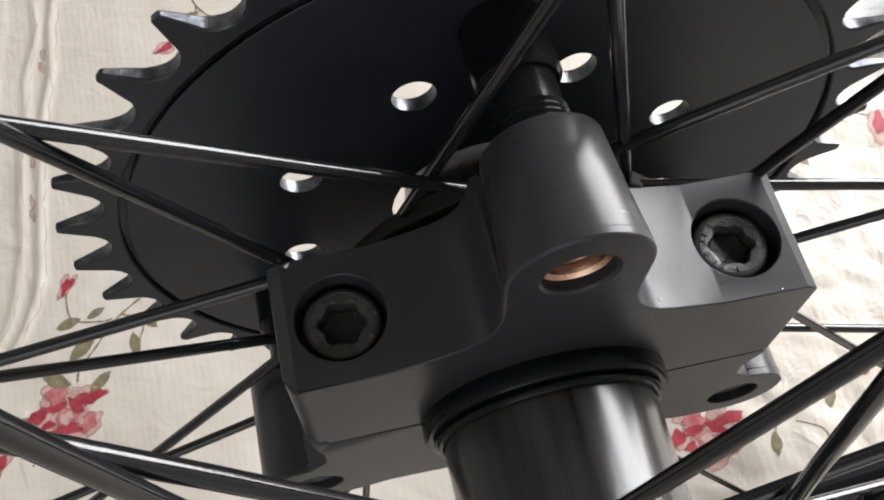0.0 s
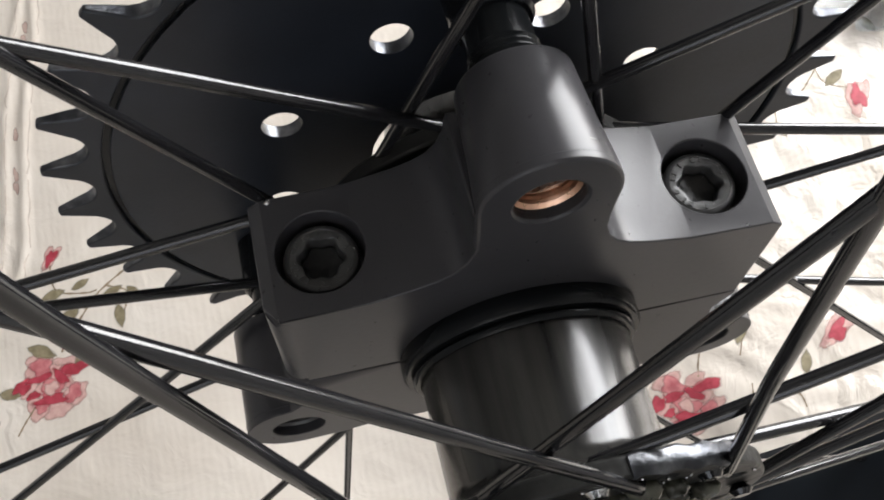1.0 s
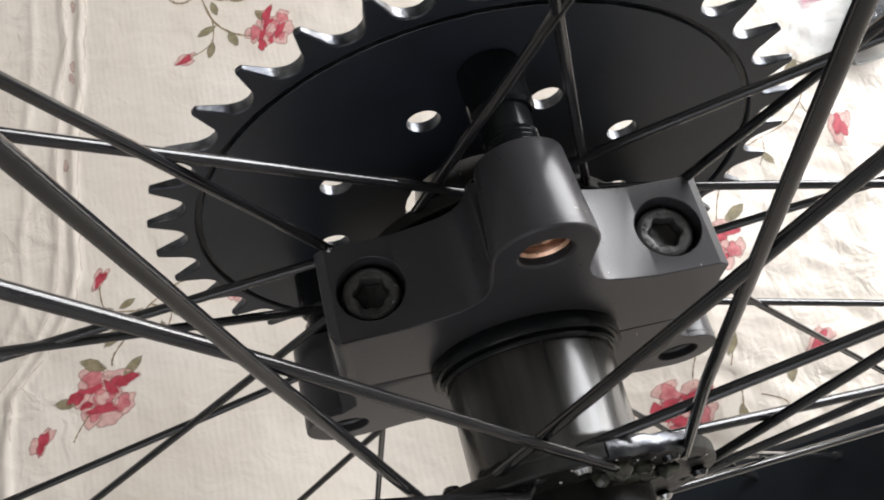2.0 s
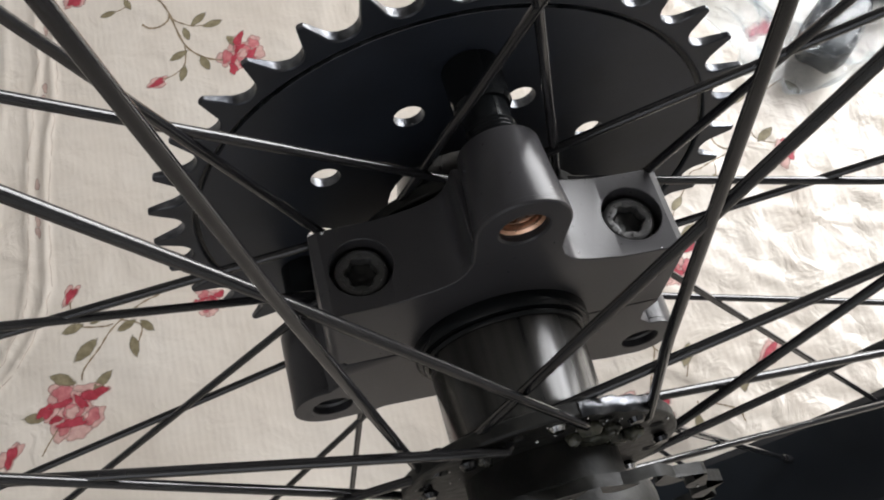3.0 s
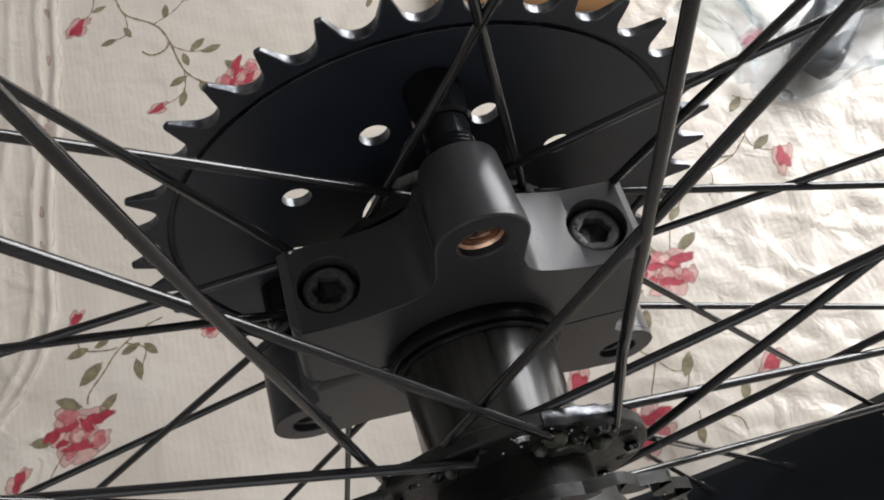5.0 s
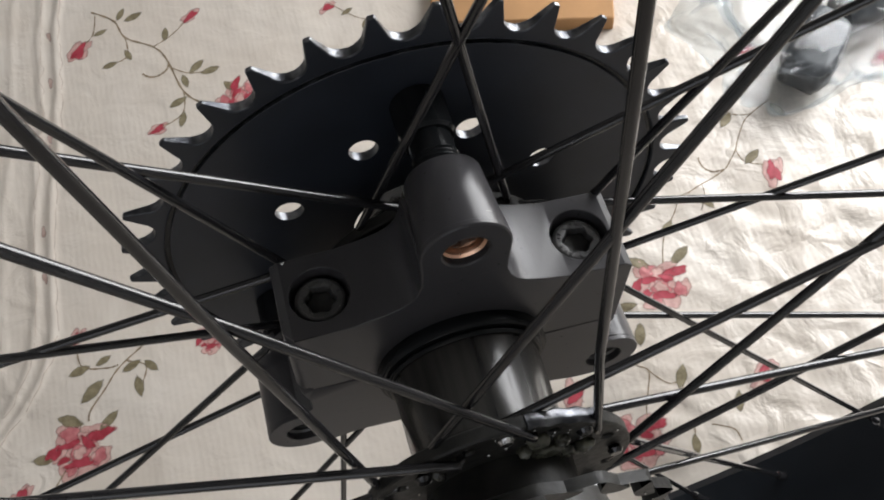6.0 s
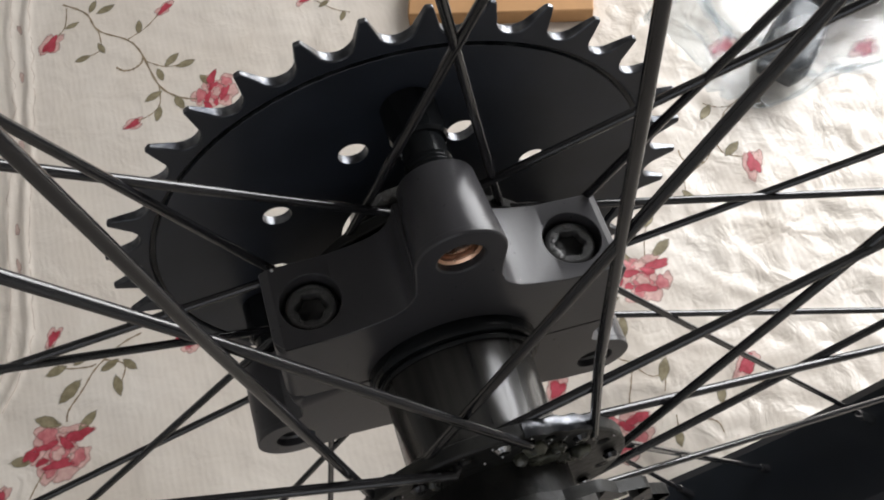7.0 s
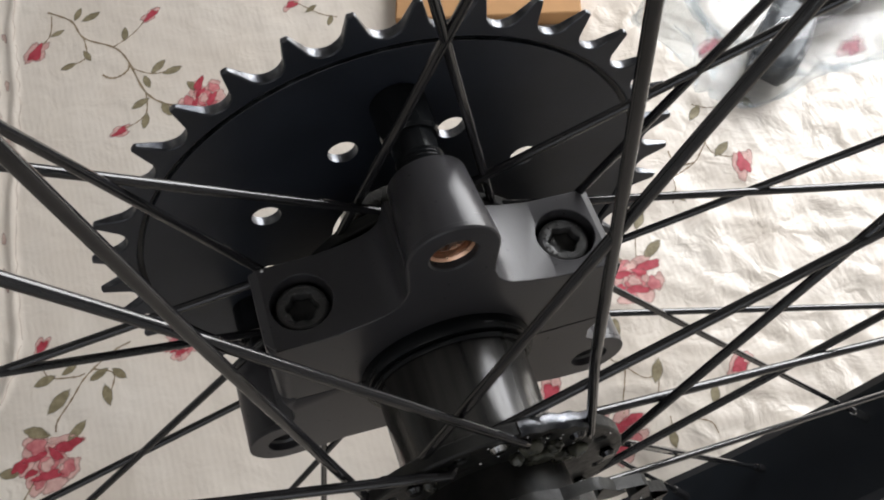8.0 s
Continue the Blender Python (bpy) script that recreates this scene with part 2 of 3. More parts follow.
def bridge(bm, a, b, mat=0):
    n = len(a)
    for i in range(n):
        f = bm.faces.new((a[i], a[(i + 1) % n], b[(i + 1) % n], b[i]))
        f.material_index = mat


def lathe(profile, n=64, cx=0.0, cz=0.0, close=False, bm=None):
    """Turned about the hub's axis (y) from rows of (radius, y)."""
    bm = bm or bmesh.new()
    loops = [ring(bm, r, y, n, cx, cz) for r, y in profile]
    for a, b in zip(loops, loops[1:]):
        bridge(bm, a, b)
    if close:
        bridge(bm, loops[-1], loops[0])
    else:
        bm.faces.new(loops[0])
        bm.faces.new(loops[-1])
    return bm


def loop_edges(bm, pts):
    vs = [bm.verts.new(p) for p in pts]
    return vs, [bm.edges.new((vs[i], vs[(i + 1) % len(vs)])) for i in range(len(vs))]


def circle(r, y, n, cx=0.0, cz=0.0, start=0.0):
    return [(cx + r * math.cos(start + 2 * math.pi * i / n), y, cz + r * math.sin(start + 2 * math.pi * i / n)) for i in range(n)]


def slab(outline, y0, y1, holes=(), wall_mat=0, rounded=None):
    """A plate cut to an outline of (x, z), from y0 to y1, with round holes (x, z, r)."""
    bm = bmesh.new()
    fronts = []
    for y in (y0, y1):
        vs, es = loop_edges(bm, [(p[0], y, p[1]) for p in outline])
        rows, edges = [vs], list(es)
        for cx, cz, r in holes:
            v2, e2 = loop_edges(bm, circle(r, y, 32, cx, cz))
            rows.append(v2)
            edges += e2
        bmesh.ops.triangle_fill(bm, use_beauty=True, use_dissolve=False, edges=edges)
        fronts.append(rows)
    for a, b in zip(*fronts):
        bridge(bm, a, b, wall_mat)
    if rounded is not None:
        # the front corner of one end wall is generously rounded
        es = [e for e in bm.edges if all(abs(v.co.x - rounded) < 0.3 and abs(v.co.y - y0) < 1e-4 for v in e.verts)]
        bmesh.ops.bevel(bm, geom=es, offset=3.6, segments=5, affect="EDGES", profile=0.5)
    return bm


def tube(points, r, n=10, bm=None, flat=1.0):
    """A round bar along points."""
    bm = bm or bmesh.new()
    pts = [Vector(p) for p in points]
    loops = []
    up = None
    for i, p in enumerate(pts):
        d = (pts[min(i + 1, len(pts) - 1)] - pts[max(i - 1, 0)]).normalized()
        if up is None:
            up = d.orthogonal().normalized()
        up = (up - d * up.dot(d)).normalized()
        side = d.cross(up)
        rr = r[i] if isinstance(r, (list, tuple)) else r
        loops.append([bm.verts.new(p + (up * math.cos(a) + side * math.sin(a) * flat) * rr) for a in [2 * math.pi * k / n for k in range(n)]])
    for a, b in zip(loops, loops[1:]):
        bridge(bm, a, b)
    bm.faces.new(loops[0])
    bm.faces.new(loops[-1])
    return bm


def box(bm, x0, x1, y0, y1, z0, z1):
    vs = [bm.verts.new((x, y, z)) for x in (x0, x1) for y in (y0, y1) for z in (z0, z1)]
    for f in ((0, 1, 3, 2), (4, 6, 7, 5), (0, 4, 5, 1), (2, 3, 7, 6), (0, 2, 6, 4), (1, 5, 7, 3)):
        bm.faces.new([vs[i] for i in f])
    return bm


def thing(name, label, category, m=None, group="", kind=""):
    ob = new(name)
    ob.empty_display_size = 0.02
    ob.matrix_world = m or Matrix()
    return tagged(ob, label, category, group, kind)


# ---- the room that closes the place ----
def room():
    x0, x1, y0, y1, z0, z1 = -1700, WALL_X * 1000, WALL_Y * 1000, 1500, -520, 2300
    t = 120
    tagged(part("floor", box(bmesh.new(), x0 - t, x1 + t, y0 - t, y1 + t, z0 - 80, z0), M_FLOOR, None), "plain tiled bedroom floor", "floor", kind="structure")
    tagged(part("ceiling", box(bmesh.new(), x0 - t, x1 + t, y0 - t, y1 + t, z1, z1 + 80), M_CEIL, None), "plain white painted ceiling", "ceiling", kind="structure")
    tagged(part("wall_west", box(bmesh.new(), x0 - t, x0, y0 - t, y1 + t, z0, z1), M_WALL, None), "plain cream painted wall", "wall", kind="structure")
    tagged(part("wall_north", box(bmesh.new(), x0, x1, y1, y1 + t, z0, z1), M_WALL, None), "plain cream painted wall", "wall", kind="structure")
    # this opening and its frame are made only to hold the added fill
    sx0, sx1 = (FILL_X - FILL_W / 2) * 1000, (FILL_X + FILL_W / 2) * 1000
    sz0, sz1 = (FILL_Z - FILL_H / 2) * 1000, (FILL_Z + FILL_H / 2) * 1000
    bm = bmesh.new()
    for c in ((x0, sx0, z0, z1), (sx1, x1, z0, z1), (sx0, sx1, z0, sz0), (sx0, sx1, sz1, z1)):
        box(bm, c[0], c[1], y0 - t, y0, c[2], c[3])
    tagged(part("wall_south", bm, M_WALL, None), "plain cream painted wall with a light opening", "wall", kind="structure")
    win = thing("fill_opening", "unseen painted frame round the added fill opening at the foot of the bed", "window", kind="structure")
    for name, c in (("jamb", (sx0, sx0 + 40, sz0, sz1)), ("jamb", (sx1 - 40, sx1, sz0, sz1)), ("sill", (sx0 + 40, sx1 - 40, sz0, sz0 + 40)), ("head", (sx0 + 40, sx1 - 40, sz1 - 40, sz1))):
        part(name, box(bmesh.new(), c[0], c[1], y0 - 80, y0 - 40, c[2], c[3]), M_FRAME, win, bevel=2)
    wy0, wy1 = (WIN_Y - WIN_W / 2) * 1000, (WIN_Y + WIN_W / 2) * 1000
    wz0, wz1 = (WIN_Z - WIN_H / 2) * 1000, (WIN_Z + WIN_H / 2) * 1000
    bm = bmesh.new()
    box(bm, x1, x1 + t, y0 - t, wy0, z0, z1)
    box(bm, x1, x1 + t, wy1, y1 + t, z0, z1)
    box(bm, x1, x1 + t, wy0, wy1, z0, wz0)
    box(bm, x1, x1 + t, wy0, wy1, wz1, z1)
    tagged(part("wall_east", bm, M_WALL, None), "plain cream painted wall with a light opening", "wall", kind="structure")
    win = thing("window_1", "painted window frame in the wall beside the bed", "window", kind="structure")
    for name, c in (("jamb", (wy0, wy0 + 40, wz0, wz1)), ("jamb", (wy1 - 40, wy1, wz0, wz1)), ("sill", (wy0 + 40, wy1 - 40, wz0, wz0 + 40)), ("head", (wy0 + 40, wy1 - 40, wz1 - 40, wz1))):
        part(name, box(bmesh.new(), x1 + 40, x1 + 80, *c), M_FRAME, win, bevel=2)


room()

# ---- bed ----
bed = thing("bed", "plain wooden bed carrying the mattress", "bed", pose(0, 0, -0.52))
part("base_frame", box(bmesh.new(), -1280, 620, -890, 1090, 0, 260), material("bed_wood", (0.2, 0.11, 0.06), 0.5), bed)
mattress = thing("mattress", "plain mattress under the floral sheet", "mattress", pose(0, 0, -0.26))
part("mattress_body", box(bmesh.new(), -1260, 600, -870, 1070, 0, 230), material("ticking", (0.6, 0.58, 0.55), 0.8), mattress, bevel=20, segments=4)


def fold(x, y):
    """Centre line of the stitched fold that runs along the bed."""
    return -191 - 0.115 * (348 - y) - 0.009 * min(60.0, max(0.0, 175 - y)) ** 2 + 1.5 * math.sin(y / 23.0)


def sheet_height(x, y):
    """Height of the sheet in millimetres: soft folds, crumples, the dip under the wheel."""
    p = Vector((x / 170.0, y / 150.0, 0.3))
    h = 2.2 * noise.noise(p) + 0.9 * noise.noise(p * 3.1)
    # crumples, stronger on the window side
    k = 0.35 + 0.65 / (1 + math.exp(-(x - 70) / 40.0))
    q = Vector((x / 34.0 + y / 120.0, y / 55.0 - x / 200.0, 2.0))
    h += k * 0.8 * (1 - abs(noise.noise(q)) * 2.2) * 0.8
    q2 = Vector((x / 70.0 - y / 60.0, y / 19.0 + x / 26.0, 7.0))
    h += k * 1.1 * (0.5 - abs(noise.noise(q2)))
    h += k * 0.5 * noise.noise(Vector((x / 10.0, y / 15.0, 5.0)))
    left = 1 / (1 + math.exp((x + 222) / 6.0))
    c = noise.noise(Vector((x / 42.0 + y / 90.0, y / 36.0, 11.0))) / 0.06
    h += (0.9 * max(0.0, k - 0.45) + 0.5 * left) * math.exp(-c * c)
    near = 1 / (1 + math.exp(-(x - 95) / 22.0)) / (1 + math.exp((y - 95) / 30.0))
    q3 = Vector(((x - 0.55 * y) / 60.0, (y + 0.55 * x) / 11.0 + 1.5 * noise.noise(Vector((x / 40.0, y / 40.0, 1.0))), 4.0))
    h += near * 1.3 * noise.noise(q3)
    for o, a in ((0, 1.5), (11, 1.1), (30, 0.7)):
        d = (x - fold(x, y) + o + 3.0 * noise.noise(Vector((o, y / 31.0, 3.0)))) / 2.3
        h += a * math.exp(-d * d)
    h -= 15 * math.exp(-(x / 95.0) ** 4 - ((y + 10) / 60.0) ** 2)
    return h - 2.0


def bed_sheet():
    def axis(lo, hi, a, b, fine):
        out = [lo + (a - lo) * i / 12.0 for i in range(12)]
        n = int((b - a) / fine)
        out += [a + (b - a) * i / n for i in range(n)]
        return out + [b + (hi - b) * i / 12.0 for i in range(13)]

    xs, ys = axis(-1275, 615, -330, 400, 2.0), axis(-885, 1085, -120, 480, 2.2)
    bm = bmesh.new()
    grid = [[bm.verts.new((x, y, sheet_height(x, y))) for x in xs] for y in ys]
    for r0, r1 in zip(grid, grid[1:]):
        for i in range(len(xs) - 1):
            bm.faces.new((r0[i], r0[i + 1], r1[i + 1], r1[i]))
    # the sides hang down
    for row in (grid[0], grid[-1]):
        low = [bm.verts.new((v.co.x, v.co.y, v.co.z - 240)) for v in row]
        for i in range(len(row) - 1):
            bm.faces.new((row[i], row[i + 1], low[i + 1], low[i]))
    for c in (0, -1):
        col = [r[c] for r in grid]
        low = [bm.verts.new((v.co.x, v.co.y, v.co.z - 240)) for v in col]
        for i in range(len(col) - 1):
            bm.faces.new((col[i], col[i + 1], low[i + 1], low[i]))
    return part("cloth", bm, M_SHEET, sheet_thing, smooth=80)


sheet_thing = thing("bed_sheet", "cream cotton bed sheet printed with red roses, lightly crumpled", "bed sheet")
bed_sheet()


def draped(name, polys, mat, lift=0.3):
    """Printed shapes: polygons of (x, y) laid on the cloth."""
    bm = bmesh.new()
    ink = bm.verts.layers.float.new("ink")
    for k, pts in enumerate(polys):
        c = (sum(p[0] for p in pts) / len(pts), sum(p[1] for p in pts) / len(pts))
        rows = []
        for s in (1.12, 0.87, 0.62, 0.31):
            rows.append([bm.verts.new((c[0] + (p[0] - c[0]) * s, c[1] + (p[1] - c[1]) * s,
                                       sheet_height(c[0] + (p[0] - c[0]) * s, c[1] + (p[1] - c[1]) * s) + lift + 0.006 * (k % 9))) for p in pts])
        for row, amount in zip(rows, (0.0, 0.5, 1.0, 1.0)):
            for v in row:
                v[ink] = amount
        for r0, r1 in zip(rows, rows[1:]):
            bridge(bm, r0, r1)
        bm.faces.new(rows[-1])
    return part(name, bm, mat, sheet_thing, smooth=0)


def blob(x, y, r, seed, aspect=1.0, turn=0.0, n=22, rough=0.22):
    rnd = random.Random(seed)
    ph = [rnd.uniform(0, 6.28) for _ in range(3)]
    out = []
    for i in range(n):
        a = 2 * math.pi * i / n
        k = r * (1 + rough * math.sin(2 * a + ph[0]) * 0.6 + rough * math.sin(3 * a + ph[1]) * 0.6 + rough * math.sin(5 * a + ph[2]) * 0.4)
        u, v = k * math.cos(a), k * aspect * math.sin(a)
        out.append((x + u * math.cos(turn) - v * math.sin(turn), y + u * math.sin(turn) + v * math.cos(turn)))
    return out


def leaf(x, y, length, turn, wide=0.42):
    out = []
    for s in (1, -1):
        for i in range(7):
            k = i / 6.0
            u = (k - 0.5) * length * s
            v = s * wide * 0.5 * length * math.sin(math.pi * k) ** 0.8
            out.append((u, v))
    out = out[:6] + out[7:13]
    return [(x + u * math.cos(turn) - v * math.sin(turn), y + u * math.sin(turn) + v * math.cos(turn)) for u, v in out]


# one motif of the print: (across, up, radius, aspect, turn) in rose widths
PETALS_PALE = ((-0.27, 0.24, 0.20, 0.8, 0.3), (0.10, -0.36, 0.22, 0.8, 0.0), (-0.14, -0.38, 0.17, 0.9, 0.5), (0.37, -0.14, 0.18, 0.8, 0.8),
               (0.16, 0.27, 0.19, 0.6, 0.2), (0.0, 0.0, 0.30, 0.8, 0.0), (-0.34, -0.1, 0.14, 0.8, 0.9))
PETALS_PINK = ((-0.20, 0.20, 0.17, 0.8, 0.2), (0.01, -0.10, 0.19, 0.75, 0.0), (0.33, -0.16, 0.14, 0.8, 0.9), (-0.08, -0.36, 0.11, 0.7, 0.2), (0.18, 0.16, 0.12, 0.7, 0.3))
PETALS_RED = ((0.30, 0.20, 0.21, 0.46, 0.35), (-0.42, -0.08, 0.15, 0.62, 0.9), (0.03, -0.25, 0.22, 0.36, 0.1), (-0.19, 0.04, 0.17, 0.36, 0.35), (0.11, 0.07, 0.14, 0.5, -0.5), (-0.24, -0.2, 0.09, 0.7, 0.4))


def rose(x, y, size, seed, turn=-0.26):
    def petals(rows, n0):
        out = []
        for i, (u, v, r, aspect, a) in enumerate(rows):
            px, py = x + size * (u * math.cos(turn) - v * math.sin(turn)), y + size * (u * math.sin(turn) + v * math.cos(turn))
            out.append(blob(px, py, size * r, seed * 31 + n0 + i, aspect, a + turn, rough=0.26))
        return out
    draped("rose_outer_print", petals(PETALS_PALE, 0), M_PALE, 0.10)
    draped("rose_print", petals(PETALS_PINK, 20), M_PINK, 0.15)
    draped("rose_petal_print", petals(PETALS_RED, 40), M_ROSE, 0.20)
    draped("rose_heart_print", petals(((0.0, -0.09, 0.11, 0.8, 0.0),), 60), M_PALE, 0.25)


def bud(x, y, size, seed, turn=0.4):
    draped("bud_print", [blob(x, y, size * 0.42, seed, 0.7, turn, rough=0.3), blob(x + size * 0.3, y + size * 0.15, size * 0.24, seed + 3, 0.7, turn)], M_PALE, 0.10)
    draped("bud_petal_print", [blob(x + 0.06 * size, y, size * 0.33, seed + 9, 0.6, turn, rough=0.35)], M_ROSE, 0.17)


def smooth_path(pts, n=8):
    out = []
    for i in range(len(pts) - 1):
        p0, p1, p2, p3 = pts[max(i - 1, 0)], pts[i], pts[i + 1], pts[min(i + 2, len(pts) - 1)]
        for k in range(n):
            t = k / n
            out.append(tuple(0.5 * (2 * b + (c - a) * t + (2 * a - 5 * b + 4 * c - d) * t * t + (3 * b - a - 3 * c + d) * t ** 3)
                             for a, b, c, d in zip(p0, p1, p2, p3)))
    return out + [pts[-1]]


def vine(pts, width=1.1, mat=None, name="stem_print"):
    path = smooth_path(pts)
    bm = bmesh.new()
    rows = []
    for i, p in enumerate(path):
        a, b = path[max(i - 1, 0)], path[min(i + 1, len(path) - 1)]
        l = math.hypot(b[0] - a[0], b[1] - a[1]) or 1
        nx, ny = -(b[1] - a[1]) / l, (b[0] - a[0]) / l
        w = width * (0.75 + 0.25 * math.sin(i * 1.7))
        rows.append([bm.verts.new((p[0] + s * nx * w / 2, p[1] + s * ny * w / 2, sheet_height(p[0] + s * nx * w / 2, p[1] + s * ny * w / 2) + 0.12)) for s in (1, -1)])
    for r0, r1 in zip(rows, rows[1:]):
        bm.faces.new((r0[0], r0[1], r1[1], r1[0]))
    part(name, bm, mat or M_STEM, sheet_thing, smooth=0)


def leaves(rows):
    for x, y, length, turn in rows:
        draped("leaf_print", [leaf(x, y, length, radians(turn))], M_LEAF, 0.13)


# sprig by the far corner of the fold
vine([(-162, 402), (-148, 389), (-142, 372), (-125, 358), (-118, 345), (-111, 316), (-99, 302), (-83, 295)], 1.5)
vine([(-125, 358), (-110, 365), (-100, 374)])
vine([(-142, 372), (-142, 358), (-147, 354), (-157, 354)])
vine([(-117, 342), (-119, 337), (-125, 334), (-131, 335), (-135, 339)], 1.8)
vine([(-116, 337), (-105, 329), (-91, 327)])
vine([(-111, 316), (-113, 302), (-120, 296), (-131, 294)])
vine([(-172, 374), (-163, 382), (-160, 398)])
leaves([(-143, 393, 11, 60), (-135, 388, 13, 15), (-116, 366, 11, 80), (-142, 357, 10, 110), (-100, 333, 13, 35), (-109, 324, 11, 100),
        (-92, 327, 13, 5), (-116, 309, 13, 20), (-115, 295, 12, 70), (-101, 299, 13, 110), (-82, 310, 12, 120), (-155, 353, 11, 10), (-158, 382, 10, 15)])
rose(-79, 300, 28, 3, 0.9)
bud(-98, 375, 14, 4, 0.6)
bud(-132, 293, 13, 5, 0.2)
bud(-175, 371, 20, 6, 0.6)
# sprig beside the fold, nearer
vine([(-195, 118), (-193, 124), (-184, 133), (-175, 143), (-160, 152), (-148, 155)], 1.3)
vine([(-197, 164), (-195, 150), (-181, 145), (-175, 145)])
vine([(-210, 95), (-215, 89), (-219, 83)])
vine([(-170, 146), (-160, 140), (-163, 130)])
leaves([(-205, 121, 16, 150), (-184, 115, 14, 35), (-221, 104, 14, 170), (-191, 134, 17, 35), (-197, 148, 13, 10), (-183, 150, 10, 20),
        (-168, 142, 12, 20), (-165, 129, 13, 95), (-157, 139, 11, 130)])
rose(-201, 105, 34, 7)
bud(-197, 168, 13, 8, 1.2)
bud(-236, 87, 16, 9, 1.0)
rose(-122, 144, 17, 10)
# sprigs on the window side
vine([(226, 190), (212, 184), (206, 180), (198, 170), (194, 164), (188, 158), (183, 154), (174, 151), (167, 149), (158, 146)], 1.0)
vine([(212, 184), (204, 186), (198, 191)], 0.8)
vine([(194, 164), (195, 157), (199, 153), (205, 150)], 0.9)
vine([(183, 154), (176, 155), (172, 160), (172, 166)], 1.3)
vine([(167, 149), (166, 142), (161, 134)], 0.7)
vine([(158, 146), (152, 145), (146, 137), (139, 130), (133, 121), (128, 108)], 0.8)
vine([(103, 76), (93, 68), (94, 60), (99, 55), (95, 45), (92, 39), (89, 30)], 0.9)
vine([(99, 55), (106, 46), (113, 44), (110, 36)], 0.8)
vine([(111, 23), (109, 15), (107, 7)], 0.8)
vine([(119, 19), (123, 17), (129, 13), (130, 7)], 0.9)
leaves([(197, 185, 13, 40), (201, 157, 13, 30), (228, 182, 13, 110), (166, 137, 10, 120), (139, 130, 11, 40), (116, 114, 15, 140), (139, 112, 15, 30),
        (100, 92, 13, 175), (102, 75, 14, 70), (114, 47, 14, 60), (137, 26, 12, 70), (108, 12, 11, 80)])
rose(123, 100, 31, 11)
rose(82, 24, 30, 12)
bud(207, 144, 19, 13, 1.2)
bud(154, 36, 18, 14, 0.5)
bud(57, 55, 17, 15, 1.0)
bud(225, 225, 20, 16, 0.4)
bud(302, 195, 20, 17, 0.4)
# hem seam: two puckered brown lines painted as crease shade, faded bars between them
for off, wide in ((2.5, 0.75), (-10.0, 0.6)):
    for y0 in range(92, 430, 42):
        vine([(fold(0, y) + off + 2.2 * noise.noise(Vector((off, y / 9.0, 0.0))), y) for y in range(y0, y0 + 38 + 2 * (y0 % 3), 3)], wide, M_CREASE_SHADE, "hem_crease_shade")
for y in (212, 219, 243, 301, 309, 352, 391):
    draped("hem_bar_print", [blob(fold(0, y) - 4.5 + 2 * noise.noise(Vector((0, y, 0))), y, 1.5 + noise.noise(Vector((y, 0, 0))), y, 2.6, 0.1)], M_HEM, 0.2)
vine([(-6, 352), (7, 336), (17, 329)], 0.9)
leaves([(3, 342, 9, 20), (12, 328, 9, 60)])
bud(-9, 350, 12, 18, 0.4)

# ---- wheel: hub centre above the sheet, axis leaning slightly ----
HUB = pose(0, 0, 0.262, -4.584)
wheel = thing("bicycle_wheel", "black bicycle wheel with laced black spokes standing on the sheet", "bicycle wheel", HUB)
NEAR_Y, FAR_Y, NEAR_R, FAR_R = -31.0, 25.0, 26.5, 26.0
RIM_IN = 258.0


def rim():
    # wide hollow box section
    c = -12.0
    prof = [(RIM_IN, c - 14), (RIM_IN, c + 14), (RIM_IN + 1.0, c + 19), (RIM_IN + 4.0, c + 22.6), (RIM_IN + 9, c + 23.4), (RIM_IN + 19, c + 23.4),
            (RIM_IN + 20, c + 22.4), (RIM_IN + 19, c + 20.8), (RIM_IN + 11, c + 20), (RIM_IN + 9, c + 12), (RIM_IN + 9, c - 12), (RIM_IN + 11, c - 20),
            (RIM_IN + 19, c - 20.8), (RIM_IN + 20, c - 22.4), (RIM_IN + 19, c - 23.4), (RIM_IN + 9, c - 23.4), (RIM_IN + 4.0, c - 22.6), (RIM_IN + 1.0, c - 19)]
    part("rim", lathe(prof, 180, close=True), M_RIM, wheel, "satin black alloy rim", smooth=25)


rim()

# sideways shift of single spokes: turn at hub, turn at rim (degrees), shift at hub, at rim (mm)
NEAR_SHIFT = {5: (9.5, -0.9, -2.5, 8.0), 4: (-4.5, 0.5, 0.1, -2.0), 3: (11.0, 0, -1.4, 0.2), 2: (4.0, 0.8, 0.9, -5.2), 1: (-0.2, 0.2, -1, 4.5),
              0: (2.5, 0.3, 1.9, -4.0), 17: (0.2, 1.2, -1.4, 10), 16: (1.2, -0.3, 2, -4.2), 7: (3.5, -1, -3.5, 10),
              14: (1.0, -1.8, 1.0, 8.0), 15: (1.0, 0, -1.0, 6.0)}
